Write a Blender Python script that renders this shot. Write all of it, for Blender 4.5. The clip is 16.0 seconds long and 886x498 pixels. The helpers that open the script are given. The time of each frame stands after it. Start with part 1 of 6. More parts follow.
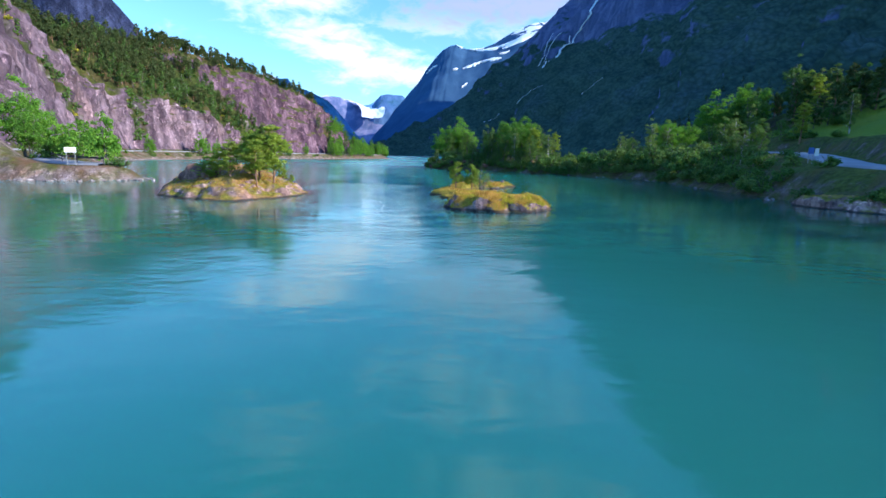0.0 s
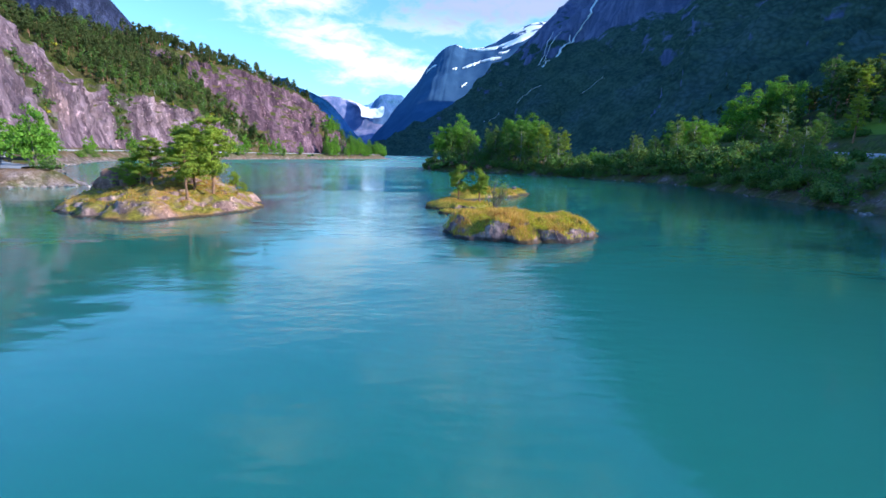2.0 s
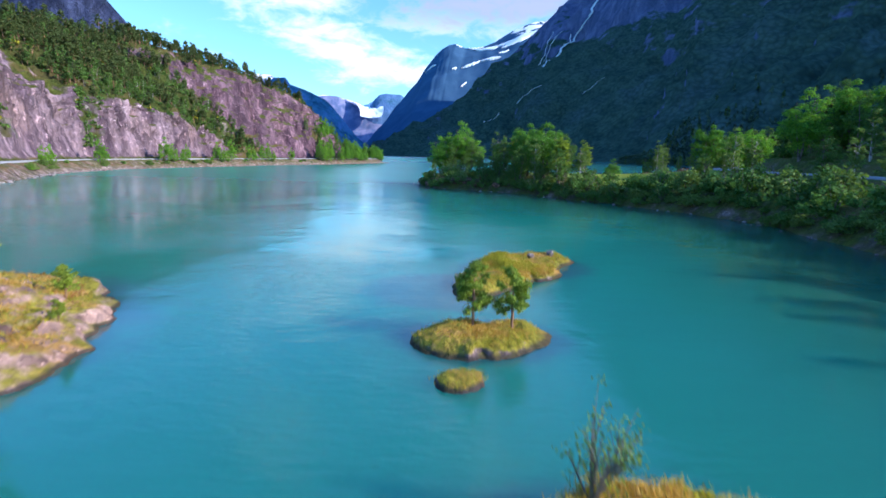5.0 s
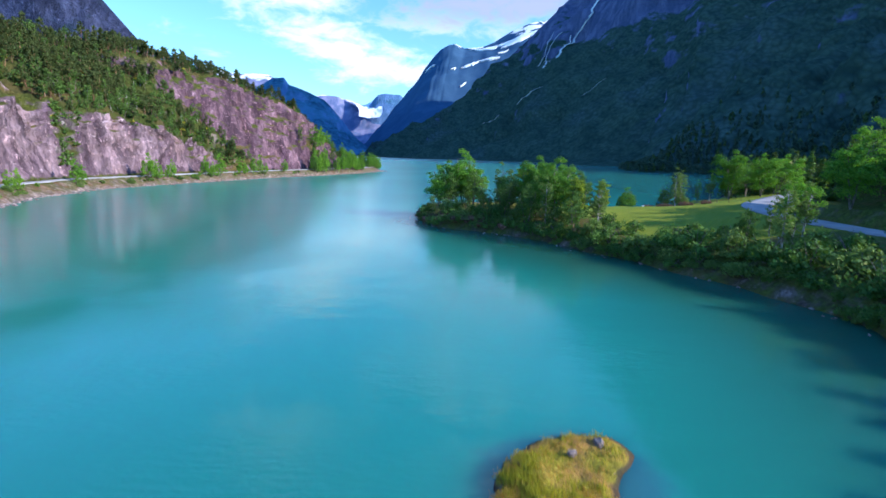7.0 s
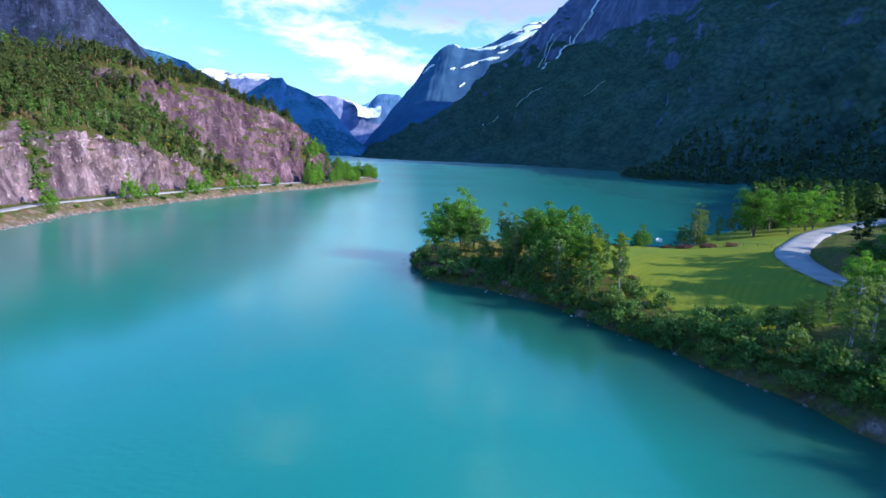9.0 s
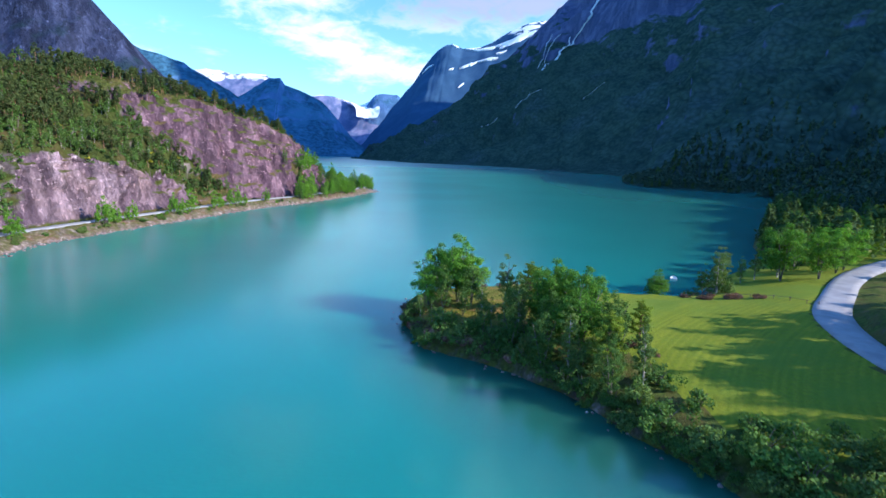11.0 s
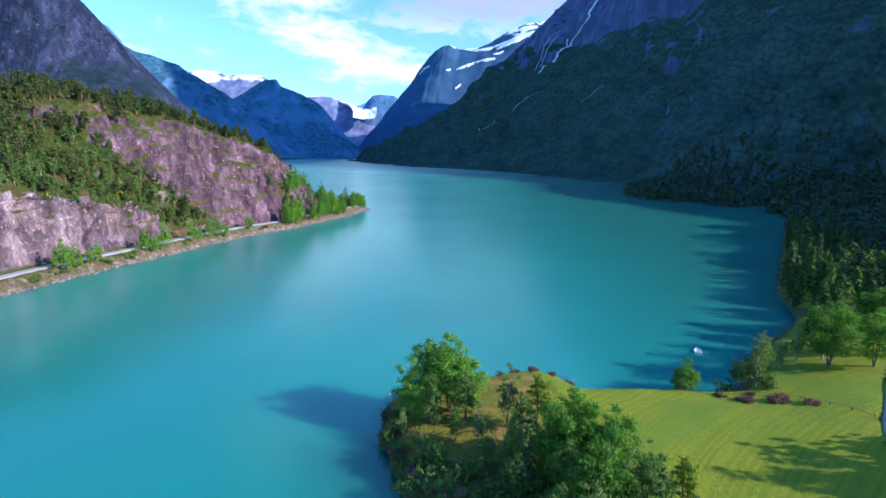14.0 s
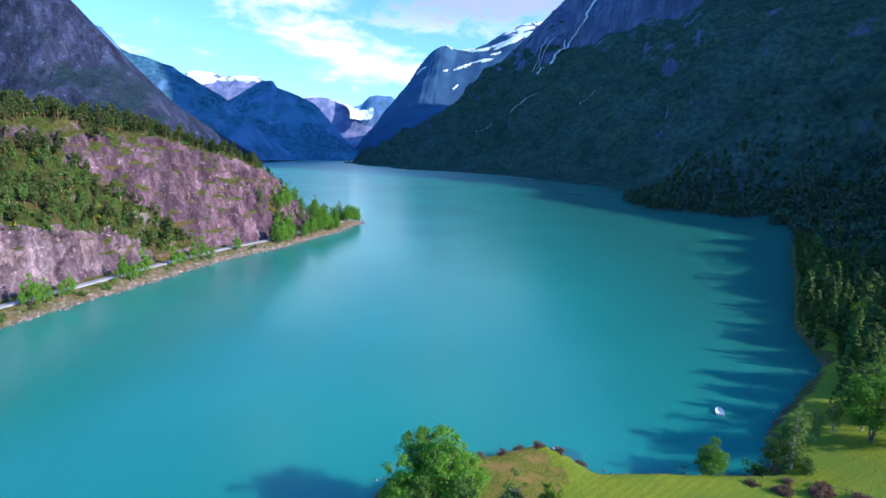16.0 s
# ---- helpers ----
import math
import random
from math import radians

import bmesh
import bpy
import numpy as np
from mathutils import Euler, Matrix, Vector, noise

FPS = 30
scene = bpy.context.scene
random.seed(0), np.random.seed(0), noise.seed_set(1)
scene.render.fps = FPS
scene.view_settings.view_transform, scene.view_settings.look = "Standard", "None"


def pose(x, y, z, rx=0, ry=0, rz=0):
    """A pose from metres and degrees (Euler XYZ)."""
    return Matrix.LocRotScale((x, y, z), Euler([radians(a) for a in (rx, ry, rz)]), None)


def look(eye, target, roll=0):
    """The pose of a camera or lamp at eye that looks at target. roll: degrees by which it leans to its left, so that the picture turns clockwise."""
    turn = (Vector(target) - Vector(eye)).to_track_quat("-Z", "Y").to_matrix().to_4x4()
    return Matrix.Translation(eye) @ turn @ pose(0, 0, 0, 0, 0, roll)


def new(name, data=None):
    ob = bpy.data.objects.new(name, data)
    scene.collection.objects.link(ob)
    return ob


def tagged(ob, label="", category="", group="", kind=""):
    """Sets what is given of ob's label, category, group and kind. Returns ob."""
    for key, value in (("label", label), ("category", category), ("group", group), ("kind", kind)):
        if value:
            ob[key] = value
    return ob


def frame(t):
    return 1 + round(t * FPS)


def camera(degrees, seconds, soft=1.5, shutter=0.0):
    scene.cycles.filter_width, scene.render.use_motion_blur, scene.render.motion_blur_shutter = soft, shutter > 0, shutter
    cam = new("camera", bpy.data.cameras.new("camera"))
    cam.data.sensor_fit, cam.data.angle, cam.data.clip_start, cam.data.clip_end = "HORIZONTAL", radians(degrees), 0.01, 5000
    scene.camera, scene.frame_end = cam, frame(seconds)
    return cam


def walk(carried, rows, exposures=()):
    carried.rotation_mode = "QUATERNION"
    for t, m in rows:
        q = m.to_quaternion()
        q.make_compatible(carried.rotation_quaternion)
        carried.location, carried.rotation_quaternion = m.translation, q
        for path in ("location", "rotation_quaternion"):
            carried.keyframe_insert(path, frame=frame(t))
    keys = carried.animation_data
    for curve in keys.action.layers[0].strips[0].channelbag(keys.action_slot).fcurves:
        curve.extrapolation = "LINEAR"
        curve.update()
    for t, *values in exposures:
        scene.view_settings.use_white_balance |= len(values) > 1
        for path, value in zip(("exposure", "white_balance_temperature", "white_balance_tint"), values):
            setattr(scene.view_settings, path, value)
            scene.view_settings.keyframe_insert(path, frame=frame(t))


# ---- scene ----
cam = camera(82.0, 16.0, soft=1.6, shutter=0.5)
DRIFT = (
    (0.0, 0.614, -5.911, 3.196, 0.102, -10.394, 0.998),
    (0.5, 0.617, -3.492, 3.238, 0.085, -10.396, 1.006),
    (1.0, 0.620, -1.014, 3.264, 0.071, -10.399, 1.011),
    (1.5, 0.621, 1.526, 3.277, 0.060, -10.402, 1.015),
    (2.0, 0.620, 4.126, 3.291, 0.051, -10.406, 1.016),
    (2.5, 0.614, 6.777, 3.342, 0.043, -10.412, 1.017),
    (3.0, 0.602, 9.465, 3.490, 0.036, -10.419, 1.018),
    (3.5, 0.579, 12.177, 3.807, 0.026, -10.426, 1.019),
    (4.0, 0.545, 14.891, 4.349, 0.015, -10.433, 1.023),
    (4.5, 0.500, 17.587, 5.145, -0.001, -10.441, 1.028),
    (5.0, 0.446, 20.268, 6.191, -0.019, -10.448, 1.036),
    (5.5, 0.390, 22.946, 7.455, -0.042, -10.456, 1.047),
    (6.0, 0.338, 25.642, 8.891, -0.068, -10.467, 1.063),
    (6.5, 0.297, 28.371, 10.444, -0.097, -10.479, 1.082),
    (7.0, 0.274, 31.138, 12.063, -0.128, -10.495, 1.105),
    (7.5, 0.276, 33.933, 13.706, -0.159, -10.512, 1.129),
    (8.0, 0.307, 36.731, 15.350, -0.190, -10.530, 1.152),
    (8.5, 0.371, 39.517, 16.987, -0.220, -10.548, 1.172),
    (9.0, 0.467, 42.290, 18.614, -0.249, -10.564, 1.186),
    (9.5, 0.596, 45.060, 20.234, -0.278, -10.578, 1.194),
    (10.0, 0.751, 47.827, 21.848, -0.308, -10.588, 1.195),
    (10.5, 0.929, 50.583, 23.459, -0.339, -10.596, 1.189),
    (11.0, 1.120, 53.317, 25.072, -0.373, -10.601, 1.178),
    (11.5, 1.318, 56.022, 26.693, -0.408, -10.604, 1.164),
    (12.0, 1.516, 58.694, 28.328, -0.447, -10.608, 1.148),
    (12.5, 1.708, 61.344, 29.989, -0.488, -10.612, 1.130),
    (13.0, 1.889, 63.986, 31.684, -0.533, -10.618, 1.110),
    (13.5, 2.057, 66.621, 33.407, -0.582, -10.625, 1.087),
    (14.0, 2.210, 69.239, 35.141, -0.636, -10.632, 1.059),
    (14.5, 2.345, 71.834, 36.872, -0.694, -10.639, 1.028),
    (15.0, 2.463, 74.411, 38.588, -0.758, -10.644, 0.994),
    (15.5, 2.564, 76.992, 40.267, -0.826, -10.646, 0.958),
    (16.0, 2.648, 79.586, 41.896, -0.899, -10.645, 0.918),
)


def flown(x, y, z, yaw, pitch, roll):
    """Yaw to the left of +y, pitch up, and the lean, in degrees."""
    a, b = radians(yaw), radians(pitch)
    ahead = Vector((-math.sin(a) * math.cos(b), math.cos(a) * math.cos(b), math.sin(b)))
    return look((x, y, z), Vector((x, y, z)) + 100 * ahead, roll)


walk(cam, [(t, flown(*row)) for t, *row in DRIFT], exposures=((0.0, 0.78, 6050, 11), (16.0, 0.78, 6050, 11)))

# ---- light ----
SUN_EL, SUN_AZ = 25.0, 106.4
world = bpy.data.worlds.new("sky")
scene.world = world
world.use_nodes = True
scene.view_settings.exposure = 0.0


def link(nt, a, b):
    nt.links.new(a, b)


def node(nt, kind):
    return nt.nodes.new(kind)


def put(nt, socket, value):
    if isinstance(value, bpy.types.NodeSocket):
        nt.links.new(value, socket)
    elif value is not None:
        if hasattr(socket.default_value, "__len__") and not hasattr(value, "__len__"):
            value = (value,) * len(socket.default_value)
        elif hasattr(socket.default_value, "__len__") and len(socket.default_value) == 4 and len(value) == 3:
            value = (*value, 1)
        socket.default_value = value


def calc(nt, op, a, b=None, c=None, clamp=False):
    n = node(nt, "ShaderNodeMath")
    n.operation, n.use_clamp = op, clamp
    for socket, value in zip(n.inputs, (a, b, c)):
        put(nt, socket, value)
    return n.outputs[0]


def vec(nt, op, a, b=None):
    n = node(nt, "ShaderNodeVectorMath")
    n.operation = op
    put(nt, n.inputs[0], a)
    if b is not None:
        put(nt, n.inputs[1], b)
    return n.outputs["Value"] if op in ("DOT_PRODUCT", "LENGTH", "DISTANCE") else n.outputs[0]


def mix(nt, fac, a, b, blend="MIX"):
    n = node(nt, "ShaderNodeMix")
    n.data_type, n.blend_type = "RGBA", blend
    put(nt, n.inputs[0], fac)
    put(nt, n.inputs[6], a)
    put(nt, n.inputs[7], b)
    return n.outputs[2]


def span(nt, value, lo, hi, to0=0.0, to1=1.0, smooth=True):
    n = node(nt, "ShaderNodeMapRange")
    n.interpolation_type = "SMOOTHSTEP" if smooth else "LINEAR"
    for socket, v in zip(n.inputs, (value, lo, hi, to0, to1)):
        put(nt, socket, v)
    return n.outputs[0]


def grain(nt, co, scale, detail=4.0, rough=0.55, squash=(1, 1, 1), warp=0.0):
    m = node(nt, "ShaderNodeMapping")
    put(nt, m.inputs[0], co)
    m.inputs["Scale"].default_value = squash
    n = node(nt, "ShaderNodeTexNoise")
    put(nt, n.inputs["Vector"], m.outputs[0])
    n.inputs["Scale"].default_value, n.inputs["Detail"].default_value = scale, detail
    n.inputs["Roughness"].default_value, n.inputs["Distortion"].default_value = rough, warp
    return n.outputs["Fac"]


# the sky: clear blue above the valley, drifting cloud
nt = world.node_tree
nt.nodes.clear()
sky = node(nt, "ShaderNodeTexSky")
sky.sky_type, sky.sun_disc, sky.sun_elevation, sky.sun_rotation = "NISHITA", False, radians(SUN_EL), radians(SUN_AZ)
sky.altitude, sky.air_density, sky.dust_density, sky.ozone_density = 50, 1.0, 0.4, 1.5
way = node(nt, "ShaderNodeTexCoord").outputs["Generated"]
part_xyz = node(nt, "ShaderNodeSeparateXYZ")
link(nt, way, part_xyz.inputs[0])
dx, dy, dz = part_xyz.outputs
up = calc(nt, "MAXIMUM", dz, 0.02)
flat = node(nt, "ShaderNodeCombineXYZ")
link(nt, calc(nt, "DIVIDE", dx, calc(nt, "ADD", up, 0.12)), flat.inputs[0])
link(nt, calc(nt, "DIVIDE", dy, calc(nt, "ADD", up, 0.12)), flat.inputs[1])
wisp = grain(nt, flat.outputs[0], 1.15, 7.0, 0.58, warp=0.3)
fleck = grain(nt, way, 16.0, 5.0, 0.6, squash=(1, 1, 2.4), warp=0.4)
front = calc(nt, "MAXIMUM", dy, 0.05)
pu, pv = calc(nt, "DIVIDE", dx, front), calc(nt, "DIVIDE", dz, front)


def bank(u, v, half, thick, lean):
    """How far a way lies inside a long bank of cloud."""
    c, s = math.cos(lean), math.sin(lean)
    du, dv = calc(nt, "SUBTRACT", pu, u), calc(nt, "SUBTRACT", pv, v)
    a = calc(nt, "DIVIDE", calc(nt, "ADD", calc(nt, "MULTIPLY", du, c), calc(nt, "MULTIPLY", dv, s)), half)
    b = calc(nt, "DIVIDE", calc(nt, "SUBTRACT", calc(nt, "MULTIPLY", dv, c), calc(nt, "MULTIPLY", du, s)), thick)
    r = calc(nt, "ADD", calc(nt, "MULTIPLY", a, a), calc(nt, "MULTIPLY", b, b))
    return calc(nt, "SUBTRACT", 1.0, r)


banks = None
for one in ((-0.20, 0.20, 0.19, 0.045, -0.30), (-0.10, 0.150, 0.15, 0.032, 0.05), (0.10, 0.285, 0.26, 0.075, 0.05), (-0.30, 0.285, 0.16, 0.04, -0.05), (-0.60, 0.17, 0.08, 0.02, 0.0), (0.08, 0.47, 0.30, 0.10, 0.12), (-0.34, 0.60, 0.22, 0.09, -0.1), (0.22, 0.74, 0.30, 0.10, 0.1), (-0.15, 0.98, 0.40, 0.14, -0.1)):
    this = bank(*one) if one[1] < 0.4 else calc(nt, "SUBTRACT", bank(*one), 0.36)
    banks = this if banks is None else calc(nt, "MAXIMUM", banks, this)
cloud = calc(nt, "ADD", calc(nt, "MULTIPLY", calc(nt, "MAXIMUM", banks, -0.45), 0.34), calc(nt, "ADD", calc(nt, "MULTIPLY", wisp, 0.55), calc(nt, "MULTIPLY", fleck, 1.15)))
cover = span(nt, cloud, 0.80, 1.28, 0.0, 0.80)
shade = span(nt, calc(nt, "ADD", bank(0.10, 0.30, 0.28, 0.075, 0.04), calc(nt, "MULTIPLY", fleck, 1.9)), 0.6, 1.7)
cloud_tint = mix(nt, shade, (5.7, 5.8, 5.9), (2.6, 2.7, 3.8))
seen_sky = mix(nt, cover, mix(nt, 1.0, sky.outputs[0], mix(nt, span(nt, dz, 0.20, 0.46), (0.62, 0.98, 1.22), (0.58, 1.10, 1.62)), "MULTIPLY"), cloud_tint)
bg = node(nt, "ShaderNodeBackground")
link(nt, seen_sky, bg.inputs[0])
bg.inputs[1].default_value = 0.145
link(nt, bg.outputs[0], node(nt, "ShaderNodeOutputWorld").inputs[0])

sun = new("sun", bpy.data.lights.new("sun", "SUN"))
sun.data.energy, sun.data.angle, sun.data.color = 4.7, radians(0.53), (1.0, 0.92, 0.80)
a, e = radians(SUN_AZ), radians(SUN_EL)
sun.matrix_world = look((math.sin(a) * math.cos(e) * 300, math.cos(a) * math.cos(e) * 300, math.sin(e) * 300), (0, 0, 0))

# ---- materials ----


def paint(name):
    m = bpy.data.materials.new(name)
    m.use_nodes = True
    nt = m.node_tree
    bsdf = nt.nodes["Principled BSDF"]
    return m, nt, bsdf


def place(nt):
    return node(nt, "ShaderNodeNewGeometry").outputs["Position"]


def own(nt):
    return node(nt, "ShaderNodeTexCoord").outputs["Object"]


def relief(nt, bsdf, height, strength, distance):
    b = node(nt, "ShaderNodeBump")
    b.inputs["Strength"].default_value, b.inputs["Distance"].default_value = strength, distance
    link(nt, height, b.inputs["Height"])
    link(nt, b.outputs[0], bsdf.inputs["Normal"])


def upness(nt):
    n = node(nt, "ShaderNodeSeparateXYZ")
    link(nt, node(nt, "ShaderNodeNewGeometry").outputs["Normal"], n.inputs[0])
    return n.outputs[2]


def height_of(nt):
    n = node(nt, "ShaderNodeSeparateXYZ")
    link(nt, place(nt), n.inputs[0])
    return n.outputs


def rock_colour(nt, co, pale, dark, rust, size=1.0, calm=False):
    """Streaked rock: slanting bands, dark seams, rusty and pale patches."""
    broad = grain(nt, co, 0.05 * size, 5, 0.6)
    streak = grain(nt, co, 0.16 * size, 6, 0.65, squash=(1, 1, 0.22), warp=0.35)
    fine = grain(nt, co, 0.9 * size, 6, 0.65, squash=(1, 1, 0.5))
    c = mix(nt, span(nt, streak, 0.38, 0.66), dark, pale)
    c = mix(nt, span(nt, broad, 0.52, 0.72, 0, 0.6), c, rust)
    if calm:
        return c, streak, fine
    c = mix(nt, span(nt, fine, 0.56, 0.70, 0, 0.8), c, tuple(min(1, v * k) for v, k in zip(pale, (2.0, 1.9, 1.75))))
    lean = node(nt, "ShaderNodeMapping")
    put(nt, lean.inputs[0], co)
    lean.inputs["Rotation"].default_value = (0.75, 0.3, 0.0)
    lean.inputs["Scale"].default_value = (1, 0.7, 0.22)
    jog = node(nt, "ShaderNodeVectorMath")
    jog.operation = "ADD"
    link(nt, lean.outputs[0], jog.inputs[0])
    wob = node(nt, "ShaderNodeTexNoise")
    wob.inputs["Scale"].default_value, wob.inputs["Detail"].default_value = 0.45 * size, 4
    link(nt, co, wob.inputs["Vector"])
    jolt = vec(nt, "MULTIPLY", wob.outputs["Color"], (2.2 / size,) * 3)
    link(nt, jolt, jog.inputs[1])
    seam = None
    for cells, wide, depth in ((0.20, 0.035, 0.30), (0.55, 0.04, 0.32)):
        block = node(nt, "ShaderNodeTexVoronoi")
        block.feature = "DISTANCE_TO_EDGE"
        block.inputs["Scale"].default_value = cells * size
        link(nt, jog.outputs[0], block.inputs["Vector"])
        this = span(nt, block.outputs["Distance"], 0.0, wide, depth, 0.0)
        seam = this if seam is None else calc(nt, "MAXIMUM", seam, this)
    seam = calc(nt, "MULTIPLY", seam, span(nt, broad, 0.35, 0.6, 0.35, 1.0))
    c = mix(nt, seam, c, tuple(v * 0.4 for v in dark))
    fine = calc(nt, "SUBTRACT", fine, calc(nt, "MULTIPLY", seam, 0.5))
    hang = grain(nt, co, 0.55 * size, 5, 0.6, squash=(1, 1, 0.10), warp=0.5)
    c = mix(nt, span(nt, hang, 0.50, 0.68, 0.0, 0.6), c, tuple(v * 0.75 for v in dark))
    ledge = grain(nt, co, 0.30 * size, 6, 0.7, squash=(0.7, 0.7, 1.7), warp=0.6)
    c = mix(nt, span(nt, ledge, 0.60, 0.68, 0.0, 0.75), c, tuple(min(1, v * k) for v, k in zip(pale, (1.95, 2.1, 2.0))))
    # broken faces of the rock, each with a tone and a tilt of its own
    for cells, low, high, share in ((0.16, 0.70, 1.20, 0.9), (0.62, 0.62, 1.50, 0.9)):
        face = node(nt, "ShaderNodeTexVoronoi")
        face.inputs["Scale"].default_value = cells * size
        link(nt, jog.outputs[0], face.inputs["Vector"])
        tone = node(nt, "ShaderNodeSeparateColor")
        link(nt, face.outputs["Color"], tone.inputs[0])
        c = mix(nt, share, c, mix(nt, tone.outputs[0], (low,) * 3, (high, high * 0.99, high * 0.97)), "MULTIPLY")
        fine = calc(nt, "ADD", fine, calc(nt, "MULTIPLY", tone.outputs[1], 0.35))
    return mix(nt, span(nt, fine, 0.30, 0.42, 0.7, 0), c, tuple(v * 0.4 for v in dark)), streak, fine


def land(name, pale, dark, rust, green, brown, lo, hi, size=1.0, rough_bump=1.0, wet=0.0, calm=False, lichen=None):
    """Ground that is bare rock where steep and grown over where it lies flatter."""
    m, nt, bsdf = paint(name)
    co = place(nt)
    rock, streak, fine = rock_colour(nt, co, pale, dark, rust, size, calm)
    if lichen:
        stain = calc(nt, "ADD", height_of(nt)[1], calc(nt, "MULTIPLY", grain(nt, co, 0.06, 5, 0.6, squash=(1, 1, 0.4)), 60.0))
        rock = mix(nt, span(nt, stain, lichen[0], lichen[1], 0.0, 1.0), rock, lichen[2], "MULTIPLY")
        slab = grain(nt, co, 0.035, 6, 0.7, squash=(1, 0.6, 0.3), warp=0.8)
        rock = mix(nt, span(nt, slab, 0.40, 0.56, 0.35, 0.0), rock, tuple(v * 0.6 for v in dark))
    tuft = grain(nt, co, 0.7 * size, 6, 0.65)
    patch = grain(nt, co, 0.09 * size, 4, 0.55)
    grass = mix(nt, span(nt, tuft, 0.35, 0.65), green, tuple(v * 0.5 for v in green))
    grass = mix(nt, span(nt, patch, 0.45, 0.65), grass, brown)
    edge = calc(nt, "ADD", upness(nt), calc(nt, "MULTIPLY", calc(nt, "SUBTRACT", grain(nt, co, 0.22 * size, 6, 0.65), 0.5), 0.8))
    grown = span(nt, edge, lo, hi)
    c = mix(nt, grown, rock, grass)
    if wet:
        z = calc(nt, "ADD", height_of(nt)[2], calc(nt, "MULTIPLY", calc(nt, "SUBTRACT", tuft, 0.5), wet))
        c = mix(nt, span(nt, z, wet * 0.5, wet * 1.3, 0.85, 0.0), c, (0.035, 0.030, 0.030))
    link(nt, c, bsdf.inputs["Base Color"])
    bsdf.inputs["Roughness"].default_value = 0.85
    bsdf.inputs["Specular IOR Level"].default_value = 0.0 if calm else 0.12
    h = calc(nt, "ADD", calc(nt, "MULTIPLY", streak, 1.2), calc(nt, "ADD", calc(nt, "MULTIPLY", fine, 0.5), calc(nt, "MULTIPLY", tuft, 0.3)))
    relief(nt, bsdf, h, 0.9, 1.1 * rough_bump)
    return m


def leaf_paint(name, young, old, through_light=0.30):
    m, nt, bsdf = paint(name)
    geo = node(nt, "ShaderNodeNewGeometry")
    info = node(nt, "ShaderNodeObjectInfo")
    tone = calc(nt, "ADD", calc(nt, "MULTIPLY", geo.outputs["Random Per Island"], 0.75), calc(nt, "MULTIPLY", info.outputs["Random"], 0.45))
    c = mix(nt, span(nt, tone, 0.15, 1.1), old, young)
    dry = calc(nt, "GREATER_THAN", geo.outputs["Random Per Island"], 0.965)
    c = mix(nt, calc(nt, "MULTIPLY", dry, 0.6), c, (0.20, 0.17, 0.05))
    link(nt, c, bsdf.inputs["Base Color"])
    bsdf.inputs["Roughness"].default_value = 0.68
    bsdf.inputs["Specular IOR Level"].default_value = 0.10
    glow = node(nt, "ShaderNodeBsdfTranslucent")
    link(nt, mix(nt, 1.0, c, (1.25, 1.35, 0.5), "MULTIPLY"), glow.inputs[0])
    both = node(nt, "ShaderNodeMixShader")
    both.inputs[0].default_value = through_light
    link(nt, bsdf.outputs[0], both.inputs[1])
    link(nt, glow.outputs[0], both.inputs[2])
    link(nt, both.outputs[0], nt.nodes["Material Output"].inputs[0])
    return m


def bark_paint(name, light, dark, bands=6.0):
    m, nt, bsdf = paint(name)
    co = own(nt)
    n = grain(nt, co, bands, 5, 0.6, squash=(1, 1, 0.35))
    link(nt, mix(nt, span(nt, n, 0.35, 0.65), dark, light), bsdf.inputs["Base Color"])
    bsdf.inputs["Roughness"].default_value = 0.9
    relief(nt, bsdf, n, 0.6, 0.03)
    return m


# water: milky turquoise meltwater with soft ripples
WATER, nt, bsdf = paint("glacial_water")
co = place(nt)
drift = grain(nt, co, 0.012, 3, 0.5)
c = mix(nt, span(nt, drift, 0.35, 0.65), (0.015, 0.196, 0.166), (0.017, 0.228, 0.190))
# darker base colour at the near end, brightening towards the open lake
c = mix(nt, span(nt, calc(nt, "ADD", height_of(nt)[1], calc(nt, "MULTIPLY", drift, 30.0)), 22, 85), (0.016, 0.140, 0.116), c)
# dark reflections of trees and slope painted into the colour along the right-hand bank
bank_reflect = span(nt, calc(nt, "SUBTRACT", calc(nt, "ADD", height_of(nt)[0], calc(nt, "MULTIPLY", drift, 12.0)), calc(nt, "MULTIPLY", height_of(nt)[1], 0.16)), 3, 24)
bank_reflect = calc(nt, "MULTIPLY", bank_reflect, span(nt, height_of(nt)[1], 95, 135, 1.0, 0.0))
brink_reflect = span(nt, calc(nt, "ADD", calc(nt, "ADD", height_of(nt)[0], calc(nt, "MULTIPLY", drift, 8.0)), calc(nt, "MULTIPLY", calc(nt, "SUBTRACT", height_of(nt)[1], 70.0), 0.58)), 14, 34)
brink_reflect = calc(nt, "MULTIPLY", brink_reflect, calc(nt, "MULTIPLY", span(nt, height_of(nt)[1], 45, 75), span(nt, height_of(nt)[1], 122, 132, 1.0, 0.0)))
c = mix(nt, calc(nt, "MAXIMUM", bank_reflect, brink_reflect), c, (0.018, 0.102, 0.076))
# the dark mountain's reflection, likewise painted into the bay's colour
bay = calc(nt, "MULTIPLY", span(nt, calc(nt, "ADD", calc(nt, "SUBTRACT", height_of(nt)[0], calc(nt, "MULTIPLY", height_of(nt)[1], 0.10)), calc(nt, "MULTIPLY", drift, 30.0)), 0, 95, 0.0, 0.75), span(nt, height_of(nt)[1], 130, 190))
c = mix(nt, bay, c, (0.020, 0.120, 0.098))
